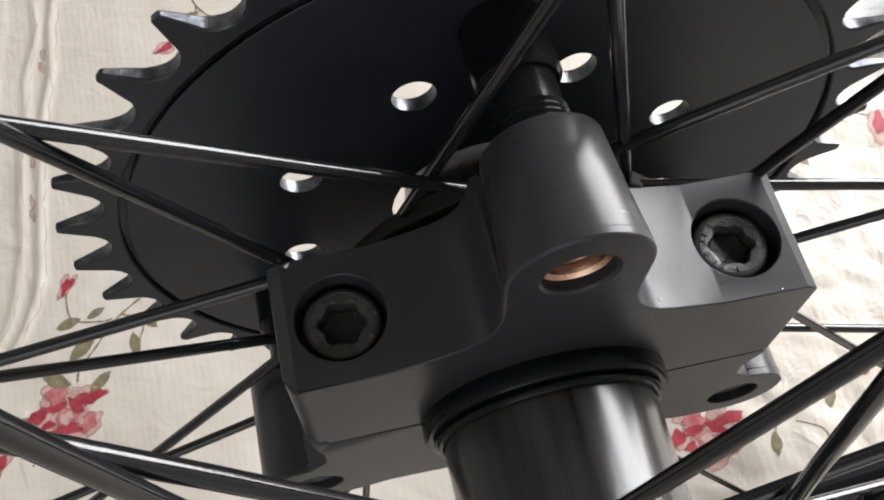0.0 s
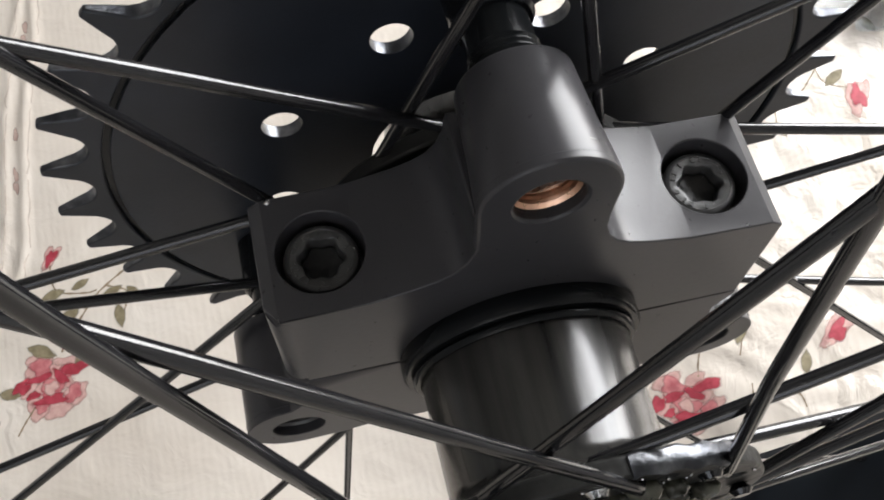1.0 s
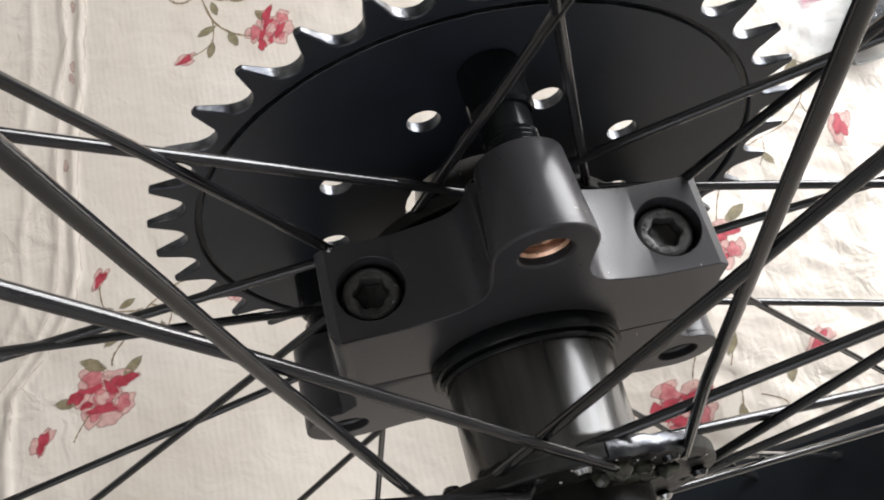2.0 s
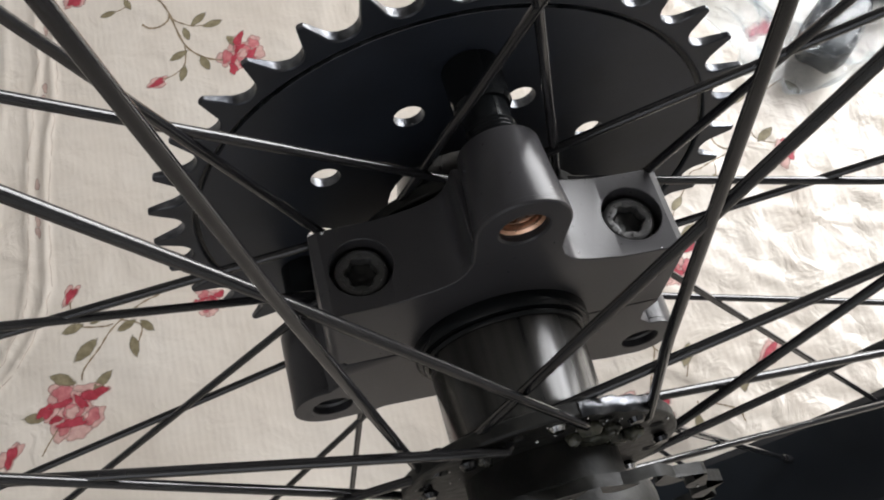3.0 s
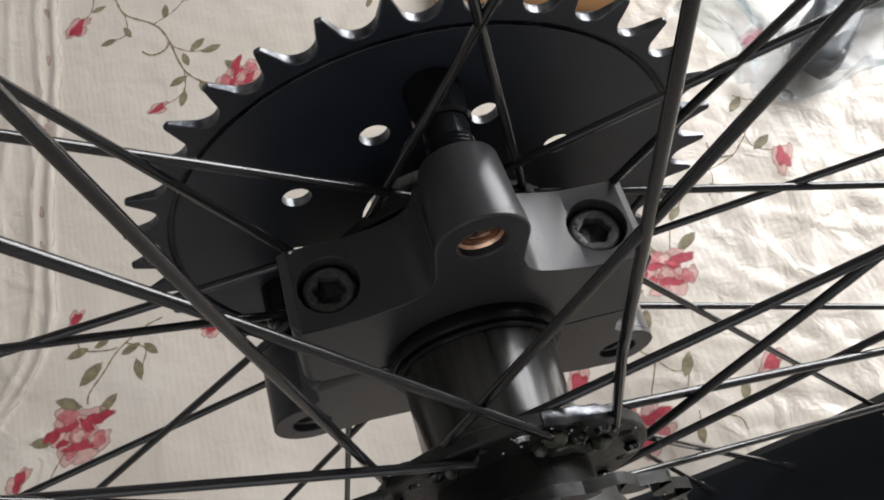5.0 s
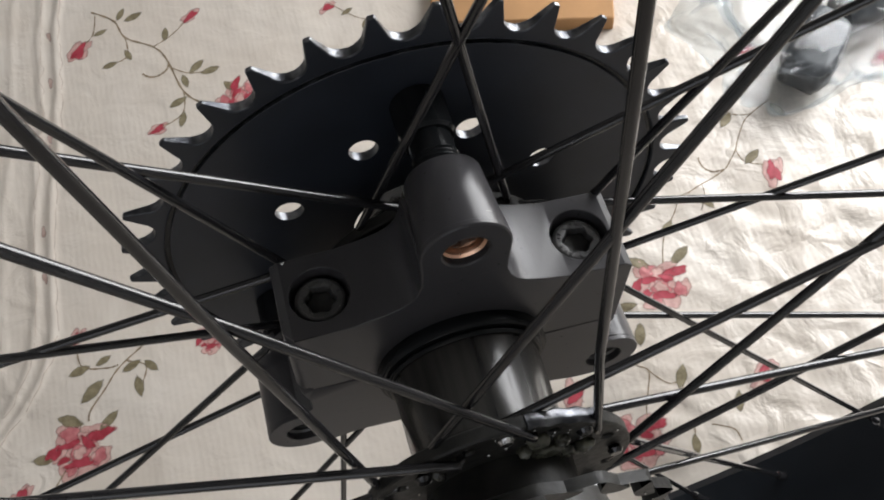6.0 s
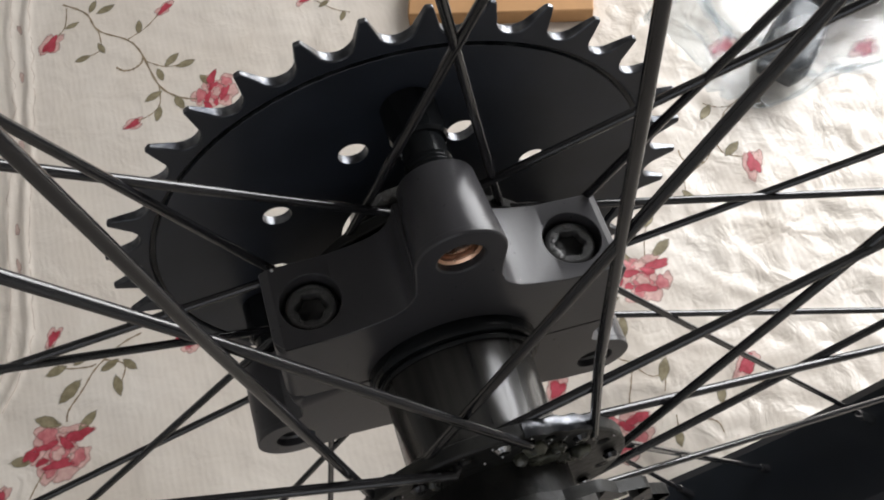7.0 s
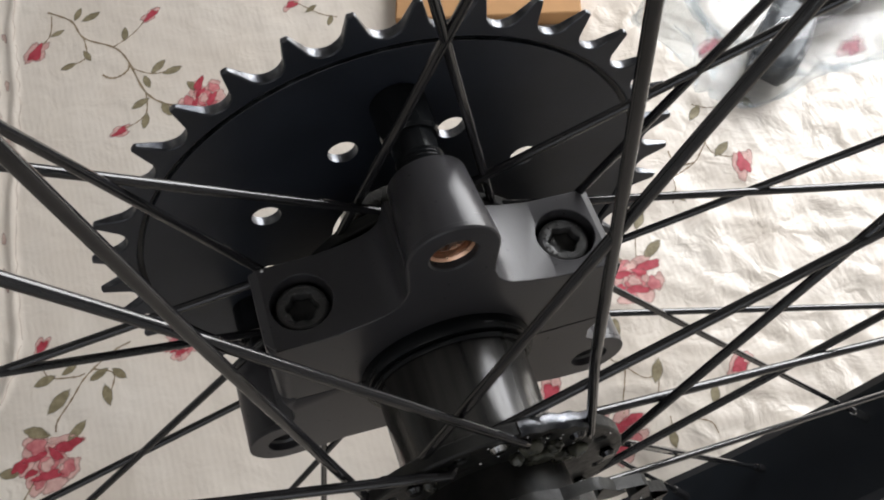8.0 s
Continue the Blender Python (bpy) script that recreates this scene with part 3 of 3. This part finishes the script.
FAR_SHIFT = {6: (2.5, -1.1, -2.1, 7.5), 5: (0.8, 0.1, -0.5, 0), 4: (2, -0.2, 0.4, 0.8), 3: (0.8, -0.8, 2, -2.8), 2: (-0.5, 1.8, -2.2, 5.2),
             1: (0.2, -0.1, 0, 0), 0: (-1.2, 0.6, -1.6, 3.2), 17: (0.5, -0.9, 0.6, -5), 16: (-0.5, 0.1, -0.9, 0), 15: (-2, -0.5, -2.2, -0.2),
             7: (-0.5, 0.7, 0.8, -1.8), 8: (1.5, -1.1, -2.5, 7), 9: (0.8, 0, -0.2, 0.5), 10: (1.5, -1, -3.1, 4.2), 11: (1, -0.1, -0.9, 1.5)}


# spokes that bend where they press on a crossing one: share of the length, shift in x and y (mm)
NEAR_BEND = {3: (0.14, -1.5, 0.0), 4: (0.33, -1.1, 0.0), 5: (0.31, 0.0, 1.3)}


def spoke(near, k):
    base, fy, fr, ry = (21.75, NEAR_Y, NEAR_R, -11.0) if near else (11.75, FAR_Y, FAR_R, -3.0)
    sg = 1 if (k % 2 == 0) == near else -1
    dh, dr, dyh, dyr = (NEAR_SHIFT if near else FAR_SHIFT).get(k, (1.0, 0, 1.0 * sg, -3.0 * sg))
    a, h = radians(base + 20 * k + dr), radians(base + 20 * k + sg * 60 + dh)
    p = Vector((fr * math.cos(h), fy + dyh, fr * math.sin(h)))
    q = Vector((RIM_IN * math.cos(a), ry + dyr, RIM_IN * math.sin(a)))
    d = (q - p).normalized()
    out = -1 if near else 1
    side = out if dyh * out > 0 else -out
    # j-bend: the head sits on the other face of the flange
    head = p + Vector((0, -side * 3.6, 0))
    pts = [head, p + Vector((0, -side * 1.2, 0)), p + d * 0.8 + Vector((0, side * 0.1, 0)), p + d * 2.4]
    at, bx, by = NEAR_BEND.get(k, (0.3, 0, 0)) if near else (0.3, 0, 0)
    for t in (at * 0.5, at * 0.92, at * 1.08, (1 + at) * 0.5, 0.85):
        pull = min(t / at, (1 - t) / (1 - at))
        pts.append(p + (q - p) * t + Vector((bx, by, 0)) * pull)
    pts.append(q - d * 14)
    ob = part("spoke", tube(pts, 1.02, 12), M_SPOKE, wheel, smooth=50)
    bm = tube([head + Vector((0, -side * 0.9, 0)), head, head + Vector((0, side * 0.9, 0))], [1.3, 2.0, 1.1], 10)
    part("spoke_head", bm, M_STEEL if k % 3 == 0 else M_SPOKE, ob, smooth=50)
    part("nipple", tube([q - d * 15, q - d * 14, q - d * 2, q + d * 2], [1.5, 1.9, 1.9, 2.6], 8), M_STEEL if k % 2 else M_SPOKE, ob, smooth=30)


for k in range(18):
    spoke(True, k)
    spoke(False, k)


def hub():
    shell = [(18.4, 22), (18.2, 10), (18.0, -4), (17.8, -24), (19.5, -27), (23, -28.4)]
    part("hub_shell", lathe(shell, 72), M_SHELL, wheel, "glossy black hub barrel", smooth=40)
    for y in (FAR_Y, NEAR_Y):
        holes = []
        for k in range(18):
            a = radians((21.75 if y < 0 else 11.75) + 20 * k)
            r = NEAR_R if y < 0 else FAR_R
            holes.append((r * math.cos(a), r * math.sin(a), 1.35))
        out = [(p[0], p[2]) for p in circle(30.5, 0, 90)]
        part("hub_flange", slab(out, y - 1.6, y + 1.6, holes), M_FLANGE, wheel, "black hub flange drilled for spokes", smooth=35, bevel=0.5)
    for x, z, r, k in ((9, 23, 2.2, 1), (11, 15, 3.6, 2), (15, 11, 2.4, 3), (19, 12, 2.0, 4), (-12, 22, 1.6, 5), (6, 19, 1.5, 6), (14, 19, 1.6, 7)):
        bm = bmesh.new()
        bmesh.ops.create_icosphere(bm, subdivisions=3, radius=1.0)
        for v in bm.verts:
            q = v.co * 1.7 + Vector((k * 7.0, 0, 0))
            v.co = Vector((x, NEAR_Y - 2.4, z)) + Vector((v.co.x * r, v.co.y * 1.7, v.co.z * r * 0.8)) * (1 + 0.45 * noise.noise(q) + 0.2 * noise.noise(q * 2.7))
        part("grease_smear", bm, M_GREASE, wheel, "translucent grey grease on the flange", smooth=60)
    # bright steel beads stand in for glints on grease round the flange and cog
    rnd = random.Random(12)
    bm = bmesh.new()
    for _ in range(34):
        a, r = radians(rnd.uniform(20, 165)), rnd.uniform(20, 33)
        y = NEAR_Y - 1.7 if r < 30 else rnd.uniform(-48, -45)
        bmesh.ops.create_icosphere(bm, subdivisions=1, radius=rnd.uniform(0.14, 0.4), matrix=Matrix.Translation((r * math.cos(a), y, r * math.sin(a))))
    part("grease_glints", bm, M_STEEL, wheel, "tiny bright steel beads for the glints on the grease", smooth=60)
    # bright worn band on the flange's edge
    band = [(30.75 * math.cos(radians(a)), 0, 30.75 * math.sin(radians(a))) for a in range(40, 79, 3)]
    bm = bmesh.new()
    rows = [[bm.verts.new((p[0] * k, NEAR_Y + y + 0.25 * math.sin(i * 1.9), p[2] * k)) for k, y in ((0.985, -1.75), (1.0, -1.2), (1.002, 1.2), (0.985, 1.7))] for i, p in enumerate(band)]
    for r0, r1 in zip(rows, rows[1:]):
        bridge(bm, r0, r1)
    bm.faces.new(rows[0])
    bm.faces.new(rows[-1])
    part("worn_edge", bm, M_EDGE, wheel, "scuffed bright metal edge", smooth=50)
    part("hub_boss", lathe([(17, -32.4), (17, -41), (15, -42)], 48), M_FLANGE, wheel, "dark threaded hub end", smooth=40)
    part("axle", lathe([(4.8, -44), (4.8, -60), (4.2, -61)], 24), M_STEEL, wheel, "threaded steel axle end", smooth=40)
    cog, teeth, tip = [], 16, 34.8
    for i in range(teeth):
        mid, top = radians(15 + 22.5 * (i + 0.5)), radians(15 + 22.5 * i)
        for o in (-0.03, 0.03):
            cog.append((tip * math.cos(top + o), tip * math.sin(top + o)))
        c = (32.2 * math.cos(mid), 32.2 * math.sin(mid))
        for j in range(7):
            a = mid + math.pi + radians(-75 + 150 * j / 6.0)
            cog.append((c[0] + 4.1 * math.cos(a), c[1] + 4.1 * math.sin(a)))
    part("freewheel_cog", slab(cog, -47.2, -44.8), M_COG, wheel, "oily grey steel freewheel cog", smooth=50)
    part("freewheel_body", lathe([(17.5, -41.5), (21, -42), (21.5, -44.7), (21.5, -48), (19, -49.5), (10, -50)], 56), M_COG, wheel, "oily grey freewheel body", smooth=35)
    part("far_cap", lathe([(16, 26.6), (16.5, 34), (14, 46), (8, 52)], 48), M_SHELL, wheel, smooth=40)
    for y0, y1, r in ((0.5, -3.4, 20.7), (-3.4, -4.9, 19.3)):
        part("seal_ring", lathe([(18.2, y0), (r - 0.5, y0), (r, y0 - 0.6), (r, y1 + 0.7), (r - 0.5, y1), (18.2, y1)], 72, close=True), M_RUBBER, wheel, "glossy black seal ring", smooth=50)


hub()

# ---- sprocket ----
TEETH, TIP_R, SPROCKET_Y = 35, 74.5, 40.0


def sprocket():
    th = thing("sprocket", "large black steel chain sprocket with worn bright tooth edges", "sprocket", HUB)
    pitch, roller = 12.7 / (2 * math.sin(math.pi / TEETH)), 4.15
    step = 2 * math.pi / TEETH
    start = 2.28
    outline = []
    for i in range(TEETH):
        mid = start - step * (i + 0.5)      # gullet between tooth i and i + 1
        c = (pitch * math.cos(mid), pitch * math.sin(mid))
        tip = start - step * i
        for o in (0.0105, -0.0105):
            outline.append((TIP_R * math.cos(tip + o), TIP_R * math.sin(tip + o)))
        for j in range(9):
            # arc open to the outside
            a = mid + math.pi + radians(78 - 156 * j / 8.0) * -1
            outline.append((c[0] + roller * math.cos(a), c[1] + roller * math.sin(a)))
    n = len(outline)
    bm = bmesh.new()
    y0, y1 = SPROCKET_Y, SPROCKET_Y + 2.8
    # toothed ring
    def thin(x, z):
        return min(1.0, max(0.0, (math.hypot(x, z) - 67.5) / 7.0))

    fa, ea = loop_edges(bm, [(x, y0 + 0.35 * thin(x, z), z) for x, z in outline])
    fb, eb = loop_edges(bm, [(x, y1 - 1.15 * thin(x, z), z) for x, z in outline])
    ga, gea = loop_edges(bm, circle(64.5, y0, 96))
    gb, geb = loop_edges(bm, circle(64.5, y1, 96))
    bmesh.ops.triangle_fill(bm, use_beauty=True, edges=ea + gea)
    bmesh.ops.triangle_fill(bm, use_beauty=True, edges=eb + geb)
    bridge(bm, fa, fb, 1)
    bridge(bm, ga, gb)
    part("toothed_ring", bm, [M_PLATE, M_EDGE], th, "black ring of worn bright-edged teeth", smooth=25, bevel=0.35)
    # centre plate with its bolt circle
    holes = [(36.2 * math.cos(radians(a)), 36.2 * math.sin(radians(a)), 3.5) for a in (-23, 19.5, 62, 103.4, 146, 187, 229, 271, 314)]
    holes.append((0, 0, 17.5))
    out = [(p[0], p[2]) for p in circle(63.2, 0, 96)]
    part("centre_plate", slab(out, y0 + 0.25, y1 - 0.1, holes, 1), [M_PLATE, M_EDGE], th, "black turned steel plate with round holes", smooth=25, bevel=0.12)
    part("joint_ring", lathe([(62.4, y0 + 1.0), (65.3, y0 + 1.0), (65.3, y1 - 0.5), (62.4, y1 - 0.5)], 96, close=True), M_RUBBER, th, smooth=25)


sprocket()

# ---- split clamp that carries the sprocket ----
CLAMP = HUB @ pose(0, 0, 0, 0, 7.2, 0)
adapter = thing("sprocket_adapter", "matte black machined clamp bolted round the hub barrel", "hub adapter", CLAMP)
BOSS_R, LOBE, PAD = 46.8, 9.6, 26.4


def arc(cx, cz, r, a0, a1, n=10):
    return [(cx + r * math.cos(radians(a0 + (a1 - a0) * i / n)), cz + r * math.sin(radians(a0 + (a1 - a0) * i / n))) for i in range(n + 1)]


def bore(a0, a1, r=18.6, n=24):
    return arc(0, 0, r, a0, a1, n)


def clamp():
    lx, lz = BOSS_R * math.cos(radians(-30)), BOSS_R * math.sin(radians(-30))
    # upper half: pads either side of the boss, from the parting line up
    right = [(0, 40.5), (8.9, 40.5), (9.3, 39), (9.4, 36.5), (10.4, 33.4), (12.0, 31.2), (14.2, 29.7), (17.4, 28.5), (24.5, 26.75), (37.6, 26.25), (39.6, 24.8), (39.6, 0.5)]
    left = [(-x, z) for x, z in reversed(right)]
    upper = left[:-1] + right + bore(1.6, 178.4)
    up = part("upper_half", slab(upper, 0, 20.5, rounded=-39.6), M_CLAMP, adapter, "upper clamp half with flat bolt pads", smooth=32, bevel=0.55)
    cut(up, [upright(sx * 30.0, 10.0, 6.7, PAD - 7.0, PAD + 14.0) for sx in (-1, 1)])
    face = arc(0, BOSS_R, 9.7, 0, 180, 24) + [(-9.5, 42), (-9.4, 38), (-9.4, 36.4), (9.4, 36.4), (9.4, 38), (9.5, 42)]
    part("boss_face", slab(face, -0.02, 1.8, [(0, BOSS_R, 4.9)]), M_CLAMP, adapter, "flat lug face with a threaded hole", smooth=40, bevel=0.45)
    low_r = [(39.6, 0.2), (39.4, -1.5), (37.2, -6.0), (37.6, -10.5), (41, -14.0)] + arc(lx, lz, LOBE, 70, -100, 14) + [(33, -32.6), (27, -31.2), (20, -31.6), (0, -33.0)]
    low_l = [(-x, z) for x, z in reversed(low_r)]
    lower = low_r + low_l[1:] + bore(180.5, 359.5)
    part("lower_half", slab(lower, 0, 20.5, [(lx, lz, 4.9), (-lx, lz, 4.9)], rounded=-39.6), M_CLAMP, adapter, smooth=32, bevel=0.55)
    for a in (90, 210, 330):
        cx, cz = BOSS_R * math.cos(radians(a)), BOSS_R * math.sin(radians(a))
        prof = [(4.95, 1.4), (LOBE + 0.06, 1.4), (LOBE + 0.06, 1.9), (LOBE - 0.6, 9), (LOBE - 1.2, 18.3), (LOBE - 1.4, 18.7), (LOBE - 1.8, 18.9), (6.4, 19.0), (6.2, 19.4), (5.6, 19.8), (4.95, 19.8)]
        ob = part("boss", lathe(prof, 48, cx, cz, close=True), M_CLAMP, adapter, "round threaded boss", smooth=35)
        thread = [(5.3 - 0.25 * (i % 2), 19.6 + 0.5 * i) for i in range(9)]
        part("stud", lathe([(4.9, 9.5), (4.9, 19.4)] + thread + [(5.0, 24.0), (5.0, 29.0)], 32, cx, cz), M_RUBBER, ob, "black threaded stud into the sprocket", smooth=25)
        part("spacer", lathe([(5.0, 29.0), (5.6, 29.0), (6.2, 29.8), (6.3, 39.9)], 40, cx, cz), M_RUBBER, ob, "black spacer against the sprocket", smooth=35)
        # copper-coloured in the top boss only, dark in the other two
        part("thread_insert", lathe([(4.3, 2.4), (4.9, 1.9), (4.9, 9.0), (4.3, 9.0)] + [(4.3 + 0.14 * (i % 2), 9.0 - 0.45 * i) for i in range(1, 14)], 40, cx, cz, close=True),
             M_COPPER_COLOUR if a == 90 else M_BOLT, ob, "copper-coloured thread insert" if a == 90 else "dark thread insert", smooth=25)
        part("stud_end", lathe([(4.25, 9.4), (4.25, 4.3), (3.7, 3.7), (1.2, 3.5)], 32, cx, cz), M_STUD_END if a == 90 else M_BOLT, ob, "turned steel stud end", smooth=30)
    for sx in (-1, 1):
        bolt(sx * 30.0, 10.0, PAD)
    # a bright scratch round the lug and nicks on the pad edges
    r = LOBE - 0.22
    scratch = [(r * math.cos(radians(a)), 3.3 + 0.01 * (a - 45), BOSS_R + r * math.sin(radians(a))) for a in range(40, 64, 4)]
    part("scratch", tube(scratch, 0.16, 6), M_STUD_END, adapter, "bright scratch in the black finish", smooth=40)
    for x, y, z, r in ((33.5, 0.5, 26.35, 0.22), (-36.4, 19.9, 26.2, 0.6), (14.0, 1.0, 30.7, 0.16)):
        bm = bmesh.new()
        bmesh.ops.create_icosphere(bm, subdivisions=2, radius=r, matrix=Matrix.Translation((x, y, z)))
        part("nick", bm, M_STEEL, adapter, "bare metal nick", smooth=60)


def upright(x, y, r, z0, z1, n=48):
    """A closed upright cylinder."""
    bm = bmesh.new()
    a, b = ([bm.verts.new((x + r * math.cos(2 * math.pi * i / n), y + r * math.sin(2 * math.pi * i / n), z)) for i in range(n)] for z in (z0, z1))
    bridge(bm, a, b)
    bm.faces.new(a)
    bm.faces.new(b)
    return bm


def bolt(x, y, top):
    """Sunk socket bolt: head with rounded rim and a socket of six soft lobes."""
    def turned(rows, n, lobes=0.0):
        bm = bmesh.new()
        loops = []
        for r, z in rows:
            loops.append([bm.verts.new((x + rr * math.cos(a), y + rr * math.sin(a), z)) for a, rr in
                          ((2 * math.pi * i / n, r * (1 + (lobes * math.cos(12 * math.pi * i / n + 0.9) if r < 3.6 else 0))) for i in range(n))])
        for a, b in zip(loops, loops[1:]):
            bridge(bm, a, b)
        bm.faces.new(loops[-1])
        return bm
    ob = part("bolt", turned([(5.75, top - 7), (5.75, top - 2.8), (5.6, top - 2.4), (5.3, top - 2.15), (4.8, top - 2.05), (4.7, top - 2.15), (3.8, top - 2.15), (3.4, top - 2.3), (3.2, top - 2.7), (3.05, top - 5.6)], 60, 0.085),
              M_BOLT, adapter, "black socket head bolt", smooth=35)
    bm = bmesh.new()
    for i in range(11):
        a = radians(15 + 24 * i + (8 if i % 3 else 0))
        cx, cy = x + 4.25 * math.cos(a), y + 4.25 * math.sin(a)
        w = 0.18 + 0.12 * (i % 2)
        t, n = Vector((-math.sin(a), math.cos(a), 0)), Vector((math.cos(a), math.sin(a), 0))
        vs = [bm.verts.new(Vector((cx, cy, z)) + t * sx * w + n * sy * 0.4) for z in (top - 2.2, top - 1.98) for sx, sy in ((-1, -1), (1, -1), (1, 1), (-1, 1))]
        for f in ((0, 1, 2, 3), (4, 5, 6, 7), (0, 1, 5, 4), (1, 2, 6, 5), (2, 3, 7, 6), (3, 0, 4, 7)):
            bm.faces.new([vs[j] for j in f])
    part("stamped_lettering", bm, M_BOLT, ob, smooth=0)
    part("socket_floor", turned([(3.04, top - 4.2), (2.9, top - 4.6), (1.2, top - 5.1)], 60, 0.085), M_SOCKET, ob, "worn dark socket floor", smooth=30)
    # bright steel specks added as glints on the head and socket floor
    rnd = random.Random(int(x) + 90)
    bm = bmesh.new()
    for _ in range(26):
        a, r = rnd.uniform(0, 6.28), rnd.uniform(2.0, 5.3)
        z = top - 2.1 if r > 3.6 else top - 4.5
        bmesh.ops.create_icosphere(bm, subdivisions=1, radius=rnd.uniform(0.07, 0.17), matrix=Matrix.Translation((x + r * math.cos(a), y + r * math.sin(a), z)))
    part("glint_specks", bm, M_STEEL, ob, "bright specks for the glints on the bolt", smooth=0)
    return ob


clamp()

# ---- things on the bed beyond the wheel ----
carton = thing("cardboard_box", "small brown cardboard carton lying on the sheet", "box", pose(0.113, 0.322, 0.0, 0, 0, -18))
bm = box(bmesh.new(), -55, 60, -35, 110, -3, 9)
part("carton_body", bm, M_CARD, carton, bevel=1.2)
bagged = thing("bagged_pedals", "black rubber bicycle parts inside a clear crumpled plastic bag", "bicycle part", pose(0.290, 0.232, 0.004, 0, 0, 2))


def lump(cx, cy, cz, sx, sy, sz, seed, rough=0.2, sub=4):
    bm = bmesh.new()
    bmesh.ops.create_icosphere(bm, subdivisions=sub, radius=1.0)
    for v in bm.verts:
        p = v.co.copy()
        q = Vector([math.copysign(abs(c) ** 0.6, c) for c in p])
        k = 1 + rough * noise.noise(p * 2.2 + Vector((seed, 0, 0))) + rough * 0.7 * (0.4 - abs(noise.noise(p * 5.0 + Vector((0, seed, 0)))))
        v.co = Vector((cx + q.x * sx * k, cy + q.y * sy * k, max(cz + q.z * sz * k, 0.5)))
    return bm


def bar(points, r):
    return tube(points, r, 20)


part("rubber_grip", bar([(-12, -12, 13), (-11, -12, 13), (10, -9, 14), (40, -3, 14), (64, 2, 14), (96, 8, 13), (97, 8, 13)], [9, 12, 13, 11, 13, 13, 10]), M_BAGGED, bagged)
bm = lump(0, 0, 12, 27, 15, 11, 2.0, 0.12)
bmesh.ops.rotate(bm, verts=bm.verts[:], cent=(0, 0, 0), matrix=Matrix.Rotation(radians(42), 3, "Z"))
bmesh.ops.translate(bm, verts=bm.verts[:], vec=(-34, -27, 0))
part("pedal_block", bm, M_BAGGED, bagged)
part("pedal_cage", lump(58, 34, 14, 36, 14, 11, 5.0, 0.15), M_BAGGED, bagged)
part("poly_bag", lump(14, -2, 15, 96, 56, 26, 9.0, 0.26, 6), M_BAG, bagged, "clear crumpled plastic bag", smooth=40).visible_shadow = False
